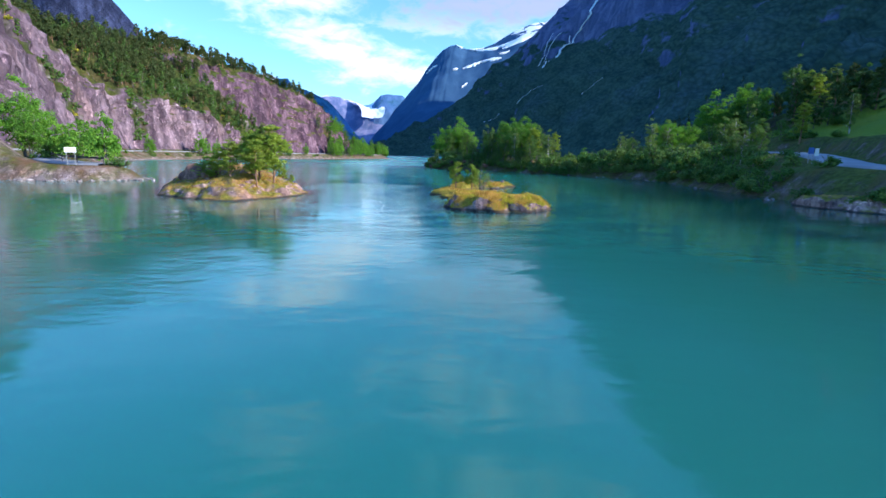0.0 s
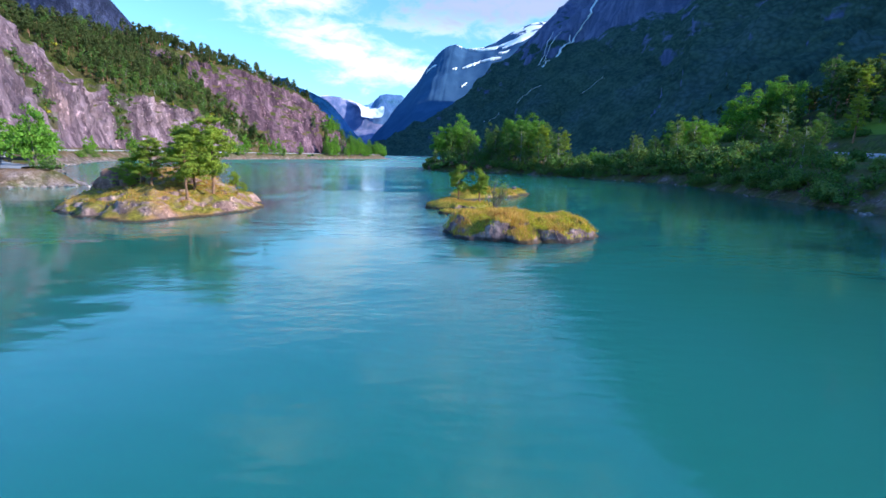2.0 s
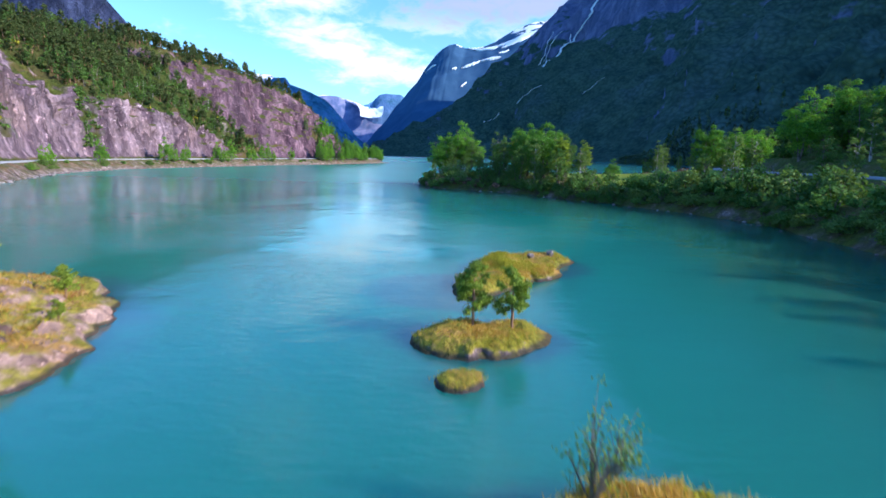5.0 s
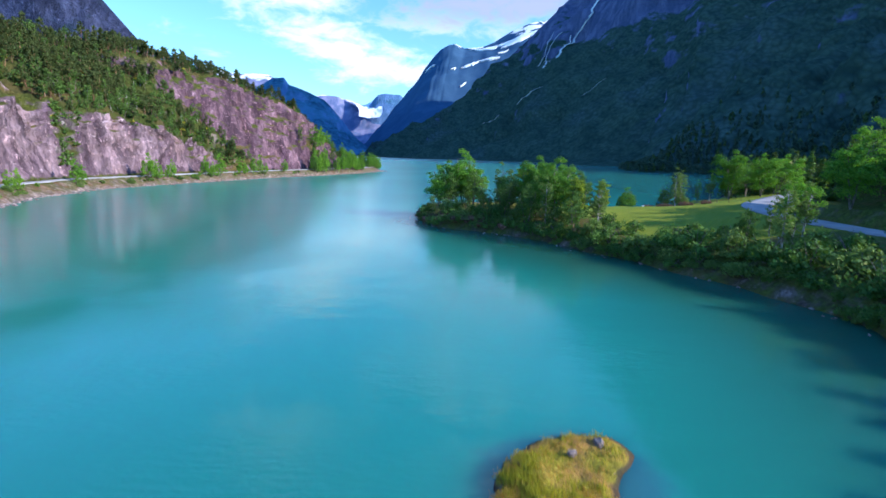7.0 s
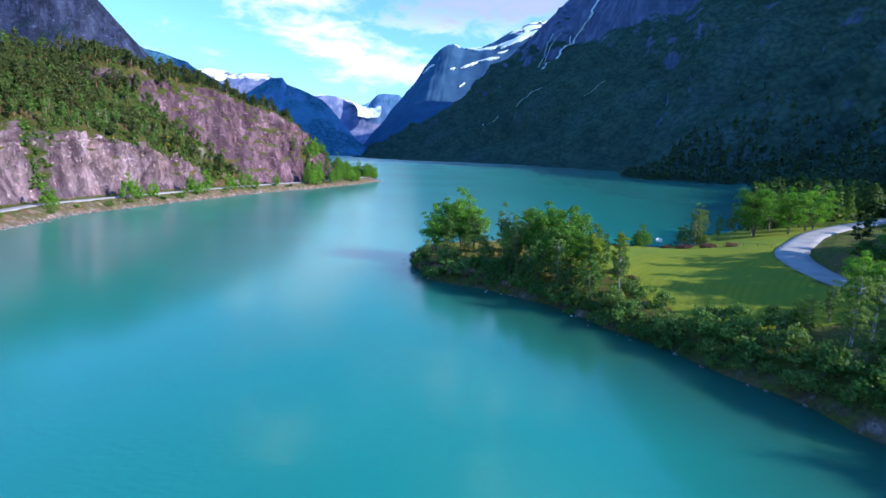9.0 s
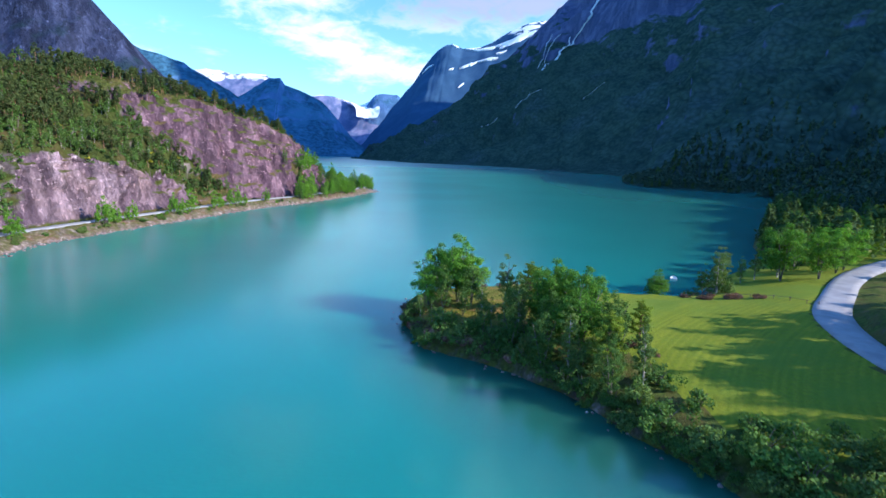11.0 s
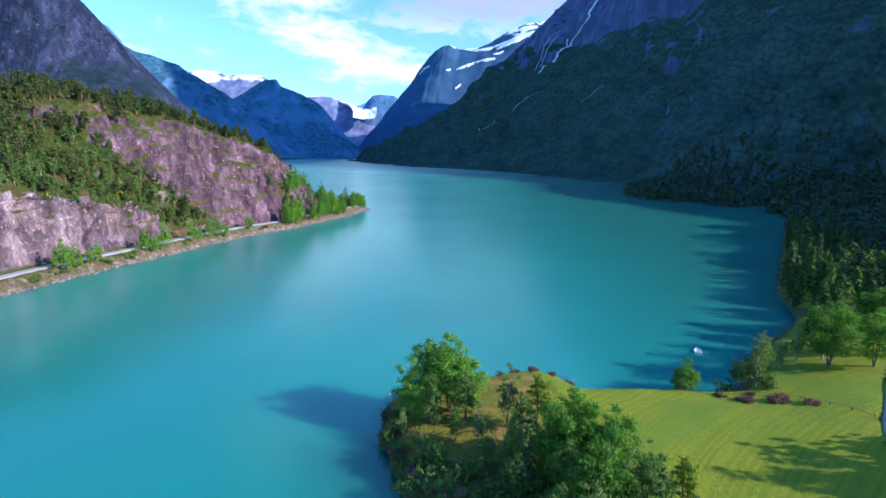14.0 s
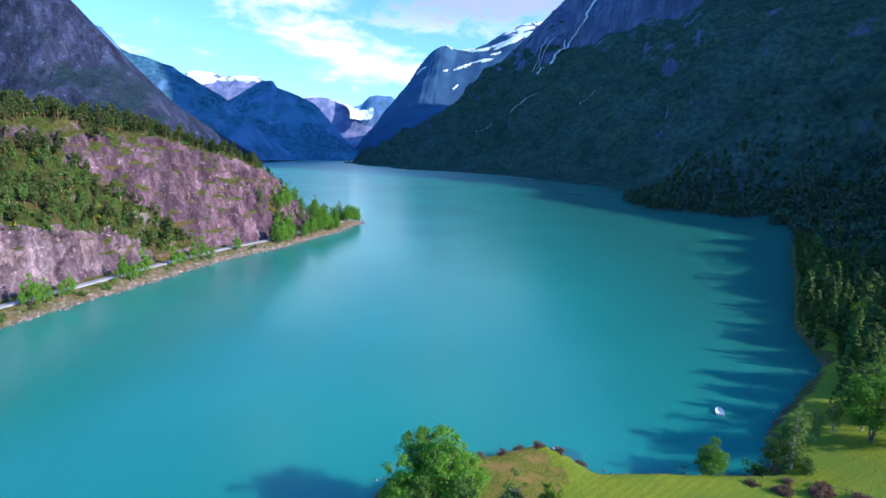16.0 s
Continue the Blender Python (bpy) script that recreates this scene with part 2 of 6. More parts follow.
# shoals of dark rock just under the surface round the islets
shoal = None
for sx, sy, rx, ry in ((3.6, 25.8, 4.4, 3.7), (1.8, 36.8, 3.3, 2.3), (0.4, 43.4, 3.8, 3.4), (5.4, 48.8, 3.8, 3.4), (-17.5, 36.0, 8.0, 9.3), (20.5, 145.0, 3.6, 2.2), (40.0, 138.0, 8.0, 2.4)):
    off = vec(nt, "MULTIPLY", vec(nt, "SUBTRACT", co, (sx, sy, 0.0)), (1 / rx, 1 / ry, 0.0))
    this = calc(nt, "SUBTRACT", 1.0, vec(nt, "LENGTH", off))
    shoal = this if shoal is None else calc(nt, "MAXIMUM", shoal, this)
shoal = span(nt, calc(nt, "ADD", shoal, calc(nt, "MULTIPLY", calc(nt, "SUBTRACT", grain(nt, co, 0.5, 4, 0.6), 0.5), 0.55)), -0.10, 0.26, 0.0, 0.6)
c = mix(nt, shoal, c, (0.03, 0.09, 0.125))
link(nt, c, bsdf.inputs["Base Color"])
bsdf.inputs["IOR"].default_value = 1.52
bsdf.subsurface_method = "BURLEY"
bsdf.inputs["Subsurface Weight"].default_value = 1.0
bsdf.inputs["Subsurface Radius"].default_value = (0.6, 1.0, 1.0)
bsdf.inputs["Subsurface Scale"].default_value = 3.5
swell = grain(nt, co, 0.35, 3, 0.5, squash=(1, 1.6, 1))
ripple = grain(nt, co, 1.9, 4, 0.55, squash=(0.6, 1.5, 1), warp=0.3)
near = span(nt, height_of(nt)[1], 40, 190, 1.0, 0.0)
gust = calc(nt, "MULTIPLY", span(nt, grain(nt, co, 0.045, 4, 0.6, warp=0.6), 0.42, 0.66, 0.06, 1.0), near)
far_wind = calc(nt, "ADD", span(nt, height_of(nt)[1], 420, 1700, 0.0, 0.14), span(nt, height_of(nt)[1], 30, 190, 0.0, 0.15))
link(nt, calc(nt, "ADD", span(nt, gust, 0.0, 1.0, 0.07, 0.11), far_wind), bsdf.inputs["Roughness"])
# sky reflections are tinted bluer here
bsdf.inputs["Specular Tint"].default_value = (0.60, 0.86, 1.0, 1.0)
waves = calc(nt, "ADD", calc(nt, "MULTIPLY", swell, 0.25), calc(nt, "MULTIPLY", calc(nt, "MULTIPLY", ripple, gust), 0.36))
relief(nt, bsdf, calc(nt, "MULTIPLY", waves, span(nt, height_of(nt)[1], 40, 170, 1.0, 0.0)), 0.55, 0.22)

HILL = land("hillside_rock", (0.33, 0.235, 0.29), (0.115, 0.075, 0.105), (0.27, 0.175, 0.165), (0.10, 0.115, 0.022), (0.13, 0.095, 0.035), 0.56, 0.80, rough_bump=2.2, lichen=(255, 290, (0.68, 0.58, 0.63)))
FLOOR = land("forest_floor", (0.22, 0.18, 0.19), (0.09, 0.07, 0.08), (0.17, 0.12, 0.09), (0.058, 0.074, 0.016), (0.075, 0.060, 0.022), 0.05, 0.40)
ISLET = land("islet_ground", (0.34, 0.245, 0.255), (0.12, 0.078, 0.088), (0.27, 0.165, 0.12), (0.30, 0.26, 0.035), (0.38, 0.21, 0.06), 0.36, 0.72, size=7.0, rough_bump=0.16, wet=0.16)
ISLET_ROCKY = land("rocky_islet_ground", (0.43, 0.285, 0.26), (0.17, 0.105, 0.10), (0.38, 0.205, 0.13), (0.29, 0.25, 0.035), (0.38, 0.215, 0.07), 0.64, 0.95, size=5.0, rough_bump=0.24, wet=0.10)
HEATHLAND = land("heath_ground", (0.26, 0.20, 0.20), (0.10, 0.07, 0.07), (0.24, 0.12, 0.07), (0.22, 0.215, 0.032), (0.28, 0.175, 0.05), 0.45, 0.80, size=5.0, rough_bump=0.2)
ROADBANK = land("roadside_bank", (0.32, 0.25, 0.25), (0.12, 0.085, 0.085), (0.27, 0.15, 0.09), (0.11, 0.115, 0.022), (0.15, 0.085, 0.04), 0.62, 1.05, size=3.0, rough_bump=0.3)
OUTCROP = land("red_outcrop_rock", (0.40, 0.22, 0.17), (0.14, 0.07, 0.06), (0.34, 0.14, 0.09), (0.24, 0.2, 0.04), (0.27, 0.14, 0.06), 0.75, 1.0, size=6.0, rough_bump=0.2)
SHORE = land("shore_ground", (0.20, 0.155, 0.155), (0.07, 0.052, 0.052), (0.16, 0.09, 0.065), (0.10, 0.13, 0.024), (0.11, 0.095, 0.03), 0.58, 0.88, size=3.0, rough_bump=0.3)
# blue haze, and the left mountain's shade, are mixed into these base colours
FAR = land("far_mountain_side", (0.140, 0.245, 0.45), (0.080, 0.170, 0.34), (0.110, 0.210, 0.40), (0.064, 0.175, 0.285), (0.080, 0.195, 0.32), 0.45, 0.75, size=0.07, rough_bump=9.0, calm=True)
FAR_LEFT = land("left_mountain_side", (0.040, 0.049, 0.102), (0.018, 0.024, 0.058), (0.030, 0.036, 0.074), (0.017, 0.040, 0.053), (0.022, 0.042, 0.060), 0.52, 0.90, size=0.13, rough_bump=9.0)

# the shaded valley side: closed forest below, crags high up in haze-blue
SLOPE, nt, bsdf = paint("valley_side_forest")
co = place(nt)
px, py, pz = height_of(nt)
crown = node(nt, "ShaderNodeTexVoronoi")
crown.inputs["Scale"].default_value = 0.13
link(nt, co, crown.inputs["Vector"])
broad = grain(nt, co, 0.006, 5, 0.6)
stand = grain(nt, co, 0.028, 5, 0.65, squash=(1.0, 0.6, 1.6))
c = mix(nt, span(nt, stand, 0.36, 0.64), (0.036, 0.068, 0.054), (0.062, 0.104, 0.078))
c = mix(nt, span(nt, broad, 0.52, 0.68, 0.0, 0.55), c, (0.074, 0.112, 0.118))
# shade between the tree crowns is painted into the canopy colour
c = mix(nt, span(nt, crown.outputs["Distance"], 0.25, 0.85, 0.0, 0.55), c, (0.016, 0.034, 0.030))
# the blue of distant haze is put into the crag colours
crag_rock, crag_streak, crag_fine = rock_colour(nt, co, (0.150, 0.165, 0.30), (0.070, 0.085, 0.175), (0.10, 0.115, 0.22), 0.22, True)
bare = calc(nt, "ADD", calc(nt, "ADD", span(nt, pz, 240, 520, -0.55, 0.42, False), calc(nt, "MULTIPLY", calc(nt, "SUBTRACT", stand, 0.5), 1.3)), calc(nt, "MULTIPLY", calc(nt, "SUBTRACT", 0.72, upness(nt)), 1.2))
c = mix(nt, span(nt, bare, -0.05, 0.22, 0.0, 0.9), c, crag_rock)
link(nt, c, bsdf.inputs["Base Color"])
bsdf.inputs["Roughness"].default_value, bsdf.inputs["Specular IOR Level"].default_value = 0.95, 0.0
relief(nt, bsdf, calc(nt, "ADD", calc(nt, "MULTIPLY", crown.outputs["Distance"], -0.5), calc(nt, "MULTIPLY", crag_streak, 0.8)), 0.8, 9.0)


def snowy(name, base_pale, base_dark, lowest, top, start, end):
    m, nt, bsdf = paint(name)
    co = place(nt)
    rock, streak, fine = rock_colour(nt, co, base_pale, base_dark, base_dark, 0.08, True)
    z = height_of(nt)[2]
    n = grain(nt, co, 0.008, 6, 0.6, squash=(1, 1, 1.6))
    k = calc(nt, "ADD", span(nt, z, lowest, top, 0, 1, False), calc(nt, "MULTIPLY", calc(nt, "SUBTRACT", n, 0.5), 1.6))
    cover = span(nt, k, start, end)
    link(nt, mix(nt, cover, rock, (0.85, 0.88, 0.92)), bsdf.inputs["Base Color"])
    bsdf.inputs["Roughness"].default_value, bsdf.inputs["Specular IOR Level"].default_value = 0.9, 0.0
    relief(nt, bsdf, streak, 0.25, 4.0)
    return m


# the rock under the snow has the blue of haze in its colour
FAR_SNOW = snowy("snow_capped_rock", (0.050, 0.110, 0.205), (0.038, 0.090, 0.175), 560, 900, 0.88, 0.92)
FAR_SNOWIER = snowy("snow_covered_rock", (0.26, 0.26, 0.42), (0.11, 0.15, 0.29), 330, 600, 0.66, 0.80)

ICE, nt, bsdf = paint("glacier_ice")
n = grain(nt, place(nt), 0.02, 5, 0.6)
link(nt, mix(nt, n, (0.90, 0.93, 0.97), (0.70, 0.82, 0.92)), bsdf.inputs["Base Color"])
relief(nt, bsdf, n, 0.6, 8.0)

FOAM, nt, bsdf = paint("falling_water")
n = grain(nt, place(nt), 0.15, 5, 0.7, squash=(1, 1, 0.3))
link(nt, mix(nt, n, (0.45, 0.5, 0.58), (0.85, 0.88, 0.9)), bsdf.inputs["Base Color"])

ROAD, nt, bsdf = paint("pale_asphalt")
co = place(nt)
n = grain(nt, co, 9.0, 5, 0.7)
w = grain(nt, co, 0.4, 4, 0.6)
link(nt, mix(nt, span(nt, w, 0.35, 0.7), mix(nt, n, (0.22, 0.21, 0.23), (0.30, 0.29, 0.31)), (0.34, 0.33, 0.35)), bsdf.inputs["Base Color"])
bsdf.inputs["Roughness"].default_value = 0.9
relief(nt, bsdf, n, 0.4, 0.02)

MEADOW, nt, bsdf = paint("mown_meadow")
co = place(nt)
arc = vec(nt, "DISTANCE", co, (86.0, 66.0, 0.0))
swath = node(nt, "ShaderNodeTexWave")
swath.wave_type, swath.wave_profile = "BANDS", "SIN"
swath.inputs["Scale"].default_value, swath.inputs["Distortion"].default_value = 0.30, 11.0
swath.inputs["Detail"].default_value, swath.inputs["Detail Scale"].default_value = 3, 1.2
bands = node(nt, "ShaderNodeCombineXYZ")
link(nt, arc, bands.inputs[0])
link(nt, bands.outputs[0], swath.inputs[0])
blade = grain(nt, co, 2.4, 6, 0.7)
patch = grain(nt, co, 0.10, 4, 0.6)
c = mix(nt, span(nt, swath.outputs["Fac"], 0.1, 0.9), (0.195, 0.235, 0.013), (0.250, 0.270, 0.018))
c = mix(nt, span(nt, blade, 0.3, 0.7, 0, 0.6), c, (0.09, 0.125, 0.018))
c = mix(nt, span(nt, patch, 0.45, 0.65, 0, 0.7), c, (0.13, 0.20, 0.022))
link(nt, c, bsdf.inputs["Base Color"])
bsdf.inputs["Roughness"].default_value = 0.85
bsdf.inputs["Specular IOR Level"].default_value = 0.15
relief(nt, bsdf, calc(nt, "ADD", blade, calc(nt, "MULTIPLY", swath.outputs["Fac"], 0.06)), 0.8, 0.14)

LEAF = leaf_paint("broad_leaves", (0.185, 0.38, 0.050), (0.070, 0.170, 0.032), 0.38)
LEAF_DEEP = leaf_paint("alder_leaves", (0.140, 0.250, 0.055), (0.056, 0.120, 0.033), 0.26)
LEAF_PALE = leaf_paint("birch_leaves", (0.20, 0.29, 0.075), (0.10, 0.16, 0.05), 0.26)
LEAF_BRIGHT = leaf_paint("willow_leaves", (0.20, 0.38, 0.050), (0.09, 0.21, 0.030), 0.36)
NEEDLE = leaf_paint("pine_needles", (0.34, 0.42, 0.060), (0.16, 0.23, 0.040), 0.38)
NEEDLE_DARK = leaf_paint("dark_pine_needles", (0.092, 0.120, 0.040), (0.056, 0.080, 0.028), 0.22)
HILL_GREEN = leaf_paint("hillside_leaves", (0.145, 0.245, 0.056), (0.072, 0.130, 0.038), 0.30)
WOODS = leaf_paint("distant_tree_leaves", (0.110, 0.170, 0.050), (0.050, 0.090, 0.034), 0.32)
# foliage with the mountainside's shade put into its leaf colour
FOREST = leaf_paint("shaded_forest_needles", (0.088, 0.140, 0.082), (0.048, 0.086, 0.062), 0.10)
HEATH = leaf_paint("heather_twigs", (0.24, 0.13, 0.10), (0.10, 0.06, 0.05), 0.15)
STRAW = leaf_paint("dry_grass", (0.64, 0.41, 0.14), (0.44, 0.25, 0.07), 0.40)
GRASS = leaf_paint("rough_grass", (0.50, 0.45, 0.050), (0.29, 0.275, 0.038), 0.40)
RUST = leaf_paint("rusty_grass", (0.50, 0.25, 0.08), (0.30, 0.14, 0.045), 0.35)
BARK = bark_paint("grey_bark", (0.22, 0.19, 0.16), (0.07, 0.06, 0.05))
BARK_WHITE = bark_paint("birch_bark", (0.55, 0.52, 0.46), (0.12, 0.10, 0.09), 3.0)
BARK_PINE = bark_paint("pine_bark", (0.34, 0.18, 0.10), (0.12, 0.07, 0.05))


def plain(name, colour, rough=0.6, metal=0.0, wear=0.25):
    m, nt, bsdf = paint(name)
    n = grain(nt, own(nt), 7.0, 5, 0.65)
    link(nt, mix(nt, span(nt, n, 0.35, 0.7, 0, wear), colour, tuple(v * 0.55 for v in colour)), bsdf.inputs["Base Color"])
    bsdf.inputs["Roughness"].default_value, bsdf.inputs["Metallic"].default_value = rough, metal
    relief(nt, bsdf, n, 0.15, 0.01)
    return m


WHITE = plain("white_paint", (0.78, 0.78, 0.76), 0.5)
STEEL = plain("galvanised_steel", (0.40, 0.41, 0.42), 0.45, 0.8)
DARK_RAIL = plain("dark_rail", (0.05, 0.05, 0.055), 0.5)
BLUE = plain("blue_sign_paint", (0.03, 0.10, 0.35), 0.45)
WOOD = plain("weathered_wood", (0.20, 0.16, 0.12), 0.85)
STONE, nt, bsdf = paint("pale_boulder")
rock, streak, fine = rock_colour(nt, own(nt), (0.30, 0.25, 0.26), (0.12, 0.095, 0.10), (0.22, 0.14, 0.11), 6.0)
link(nt, rock, bsdf.inputs["Base Color"])
bsdf.inputs["Roughness"].default_value = 0.85
relief(nt, bsdf, fine, 0.8, 0.05)

# ---- building tools ----


def lattice(ix, iy, iz, seed):
    h = (ix * 374761393 + iy * 668265263 + iz * 2147483647 + seed * 1274126177).astype(np.int64) & 0x7FFFFFFF
    h = ((h ^ (h >> 13)) * 1274126177) & 0x7FFFFFFF
    h = ((h ^ (h >> 15)) * 668265263) & 0x7FFFFFFF
    return ((h ^ (h >> 16)) & 0xFFFF) / 65535.0


def soft_noise(p, seed=0):
    """Smooth noise from 0 to 1 at rows of points."""
    i = np.floor(p).astype(np.int64)
    f = p - i
    f = f * f * (3 - 2 * f)
    out = 0.0
    for a in (0, 1):
        for b in (0, 1):
            for c in (0, 1):
                w = (f[:, 0] if a else 1 - f[:, 0]) * (f[:, 1] if b else 1 - f[:, 1]) * (f[:, 2] if c else 1 - f[:, 2])
                out = out + w * lattice(i[:, 0] + a, i[:, 1] + b, i[:, 2] + c, seed)
    return out


def fbm(p, scale, octaves=4, gain=0.5, seed=0):
    """Fractal noise from about -1 to 1."""
    out, amp, total = 0.0, 1.0, 0.0
    for k in range(octaves):
        out = out + amp * (2 * soft_noise(p * scale * 2.03**k + 17.3 * k, seed + k) - 1)
        total += amp
        amp *= gain
    return out / total * 1.6


def mesh_of(name, verts, faces, materials, slots=None, smooth=False):
    me = bpy.data.meshes.new(name)
    verts = np.asarray(verts, np.float32)
    if isinstance(faces, np.ndarray):
        n, k = faces.shape
        me.vertices.add(len(verts))
        me.vertices.foreach_set("co", verts.ravel())
        me.loops.add(n * k)
        me.loops.foreach_set("vertex_index", faces.astype(np.int32).ravel())
        me.polygons.add(n)
        me.polygons.foreach_set("loop_start", np.arange(0, n * k, k, dtype=np.int32))
        me.polygons.foreach_set("loop_total", np.full(n, k, np.int32))
        me.update(calc_edges=True)
    else:
        me.from_pydata(verts.tolist(), [], faces)
    for m in materials if isinstance(materials, (list, tuple)) else [materials]:
        me.materials.append(m)
    if slots is not None:
        me.polygons.foreach_set("material_index", np.asarray(slots, np.int32))
    me.polygons.foreach_set("use_smooth", np.full(len(me.polygons), smooth))
    me.update()
    return me


def thing(name, me, label, category, m=None, kind="", group=""):
    ob = new(name, me)
    if m is not None:
        ob.matrix_basis = m
    return tagged(ob, label, category, group, kind)


def piece(name, me, parent, label="", kind=""):
    ob = new(name, me)
    ob.parent = parent
    if label:
        ob["label"] = label
    if kind:
        ob["kind"] = kind
    return ob


def sheet(points, wrap=False):
    """Vertices and quads of a grid of points, rows by columns."""
    nu, nv = points.shape[:2]
    idx = np.arange(nu * nv).reshape(nu, nv)
    if wrap:
        idx = np.vstack([idx, idx[:1]])
    q = np.stack([idx[:-1, :-1], idx[1:, :-1], idx[1:, 1:], idx[:-1, 1:]], -1).reshape(-1, 4)
    return points.reshape(-1, 3), q


def normals(points):
    du = np.gradient(points, axis=0)
    dv = np.gradient(points, axis=1)
    n = np.cross(du, dv)
    return n / (np.linalg.norm(n, axis=-1, keepdims=True) + 1e-9)


def tubes(paths, sides=6):
    """Tapered tubes along (points, radii)."""
    V, Q, base = [], [], 0
    for pts, radii in paths:
        pts = np.asarray(pts, float)
        t = np.gradient(pts, axis=0)
        t /= np.linalg.norm(t, axis=1, keepdims=True) + 1e-9
        ref = np.where(np.abs(t[:, 2:3]) > 0.9, [[1.0, 0, 0]], [[0, 0, 1.0]])
        a = np.cross(t, ref)
        a /= np.linalg.norm(a, axis=1, keepdims=True) + 1e-9
        b = np.cross(t, a)
        ang = np.arange(sides) * 2 * np.pi / sides
        ring = pts[:, None] + np.asarray(radii)[:, None, None] * (a[:, None] * np.cos(ang)[None, :, None] + b[:, None] * np.sin(ang)[None, :, None])
        n = len(pts)
        V.append(ring.reshape(-1, 3))
        idx = base + np.arange(n * sides).reshape(n, sides)
        nxt = np.roll(idx, -1, axis=1)
        Q.append(np.stack([idx[:-1], nxt[:-1], nxt[1:], idx[1:]], -1).reshape(-1, 4))
        base += n * sides
    return np.vstack(V), np.vstack(Q)


def leaves(rng, centres, outward, size, long=1.5, lift=0.25):
    """Small pointed leaf sprays: one four-cornered blade each, facing about outward."""
    n = len(centres)
    nrm = outward + rng.normal(0, 0.55, (n, 3)) + [0, 0, lift]
    nrm /= np.linalg.norm(nrm, axis=1, keepdims=True) + 1e-9
    t = np.cross(nrm, rng.normal(0, 1, (n, 3)))
    t /= np.linalg.norm(t, axis=1, keepdims=True) + 1e-9
    b = np.cross(nrm, t)
    s = size * rng.uniform(0.6, 1.35, (n, 1))
    fold = nrm * s * rng.uniform(-0.25, 0.25, (n, 1))
    V = np.stack([centres - t * s * long * 0.5, centres - b * s * 0.5 + fold, centres + t * s * long * 0.5, centres + b * s * 0.5 + fold], 1)
    return V.reshape(-1, 3), np.arange(4 * n).reshape(n, 4)


def broadleaf(seed, height, width, leaf_m, bark_m, low=0.22, blobs=34, per=95, leaf=0.30, stems=1, slim=1.0, sides=6):
    """Meshes of a leafy tree: the wood, and a crown of clumps with gaps."""
    rng = np.random.default_rng(seed)
    paths, tips = [], []
    for s in range(stems):
        lean = rng.normal(0, 0.06, 2) + (0 if stems == 1 else 1) * 0.16 * np.array([math.cos(s * 6.28 / stems), math.sin(s * 6.28 / stems)])
        k = np.linspace(0, 1, 9)
        top = height * 0.86
        wob = np.cumsum(rng.normal(0, 0.012 * height, (9, 2)), axis=0)
        pts = np.column_stack([lean[0] * top * k + wob[:, 0] * k, lean[1] * top * k + wob[:, 1] * k, top * k - 0.25])
        r0 = 0.017 * height / stems**0.4
        paths.append((pts, r0 * (1 - k) ** 0.8 + 0.012))
        for _ in range(int(13 / stems)):
            f = rng.uniform(low + 0.02, 0.85)
            p0 = np.array([np.interp(f, k, pts[:, c]) for c in range(3)])
            ang = rng.uniform(0, 6.28)
            reach = width * 0.5 * rng.uniform(0.35, 0.72) * (1 - 0.6 * abs(f - 0.42))
            end = p0 + [math.cos(ang) * reach, math.sin(ang) * reach, reach * rng.uniform(0.3, 0.9)]
            mid = (p0 + end) / 2 + [0, 0, -0.1 * reach]
            paths.append((np.array([p0, mid, end]), np.array([0.4 * r0, 0.25 * r0, 0.01])))
            tips.append(end)
    z0 = low * height
    C, R = [], []
    lobes = []
    for q in range(7):
        ang, out = q * 0.9 + rng.uniform(-0.4, 0.4), (0.0 if q == 0 else rng.uniform(0.35, 0.72)) * width * 0.5 * slim
        lobes.append((math.cos(ang * 1.05) * out, math.sin(ang * 1.05) * out, 1.0 if q == 0 else rng.uniform(0.55, 0.95), rng.uniform(0.0, 0.25)))
    for q in range(blobs):
        lx_, ly_, top_f, foot_f = lobes[q % 7]
        f = rng.uniform(0, 1) ** 0.85
        env = (math.sin(math.pi * min(1, 0.25 + 0.72 * f)) ** 0.7) * width * 0.23 * slim
        ang, rad = rng.uniform(0, 6.28), env * math.sqrt(rng.uniform(0.05, 1))
        C.append([lx_ + math.cos(ang) * rad, ly_ + math.sin(ang) * rad, z0 + (foot_f + f * (top_f - foot_f)) * (height - z0) * 0.95])
        R.append(width * rng.uniform(0.055, 0.120))
    for tip in tips:
        C.append(tip)
        R.append(width * rng.uniform(0.06, 0.11))
    C, R = np.array(C), np.array(R)
    n = len(C)
    d = rng.normal(0, 1, (n, per, 3))
    d /= np.linalg.norm(d, axis=2, keepdims=True)
    d[:, :, 2] = np.where(d[:, :, 2] < -0.4, -d[:, :, 2], d[:, :, 2])
    rad = R[:, None, None] * (rng.uniform(0.25, 1.5, (n, per, 1)) ** 0.75)
    P = (C[:, None] + d * rad * [1, 1, 0.85]).reshape(-1, 3)
    V, Q = leaves(rng, P, d.reshape(-1, 3), leaf)
    TV, TQ = tubes(paths, sides)
    return mesh_of("trunk", TV, TQ, bark_m, smooth=True), mesh_of("crown", V, Q, leaf_m)


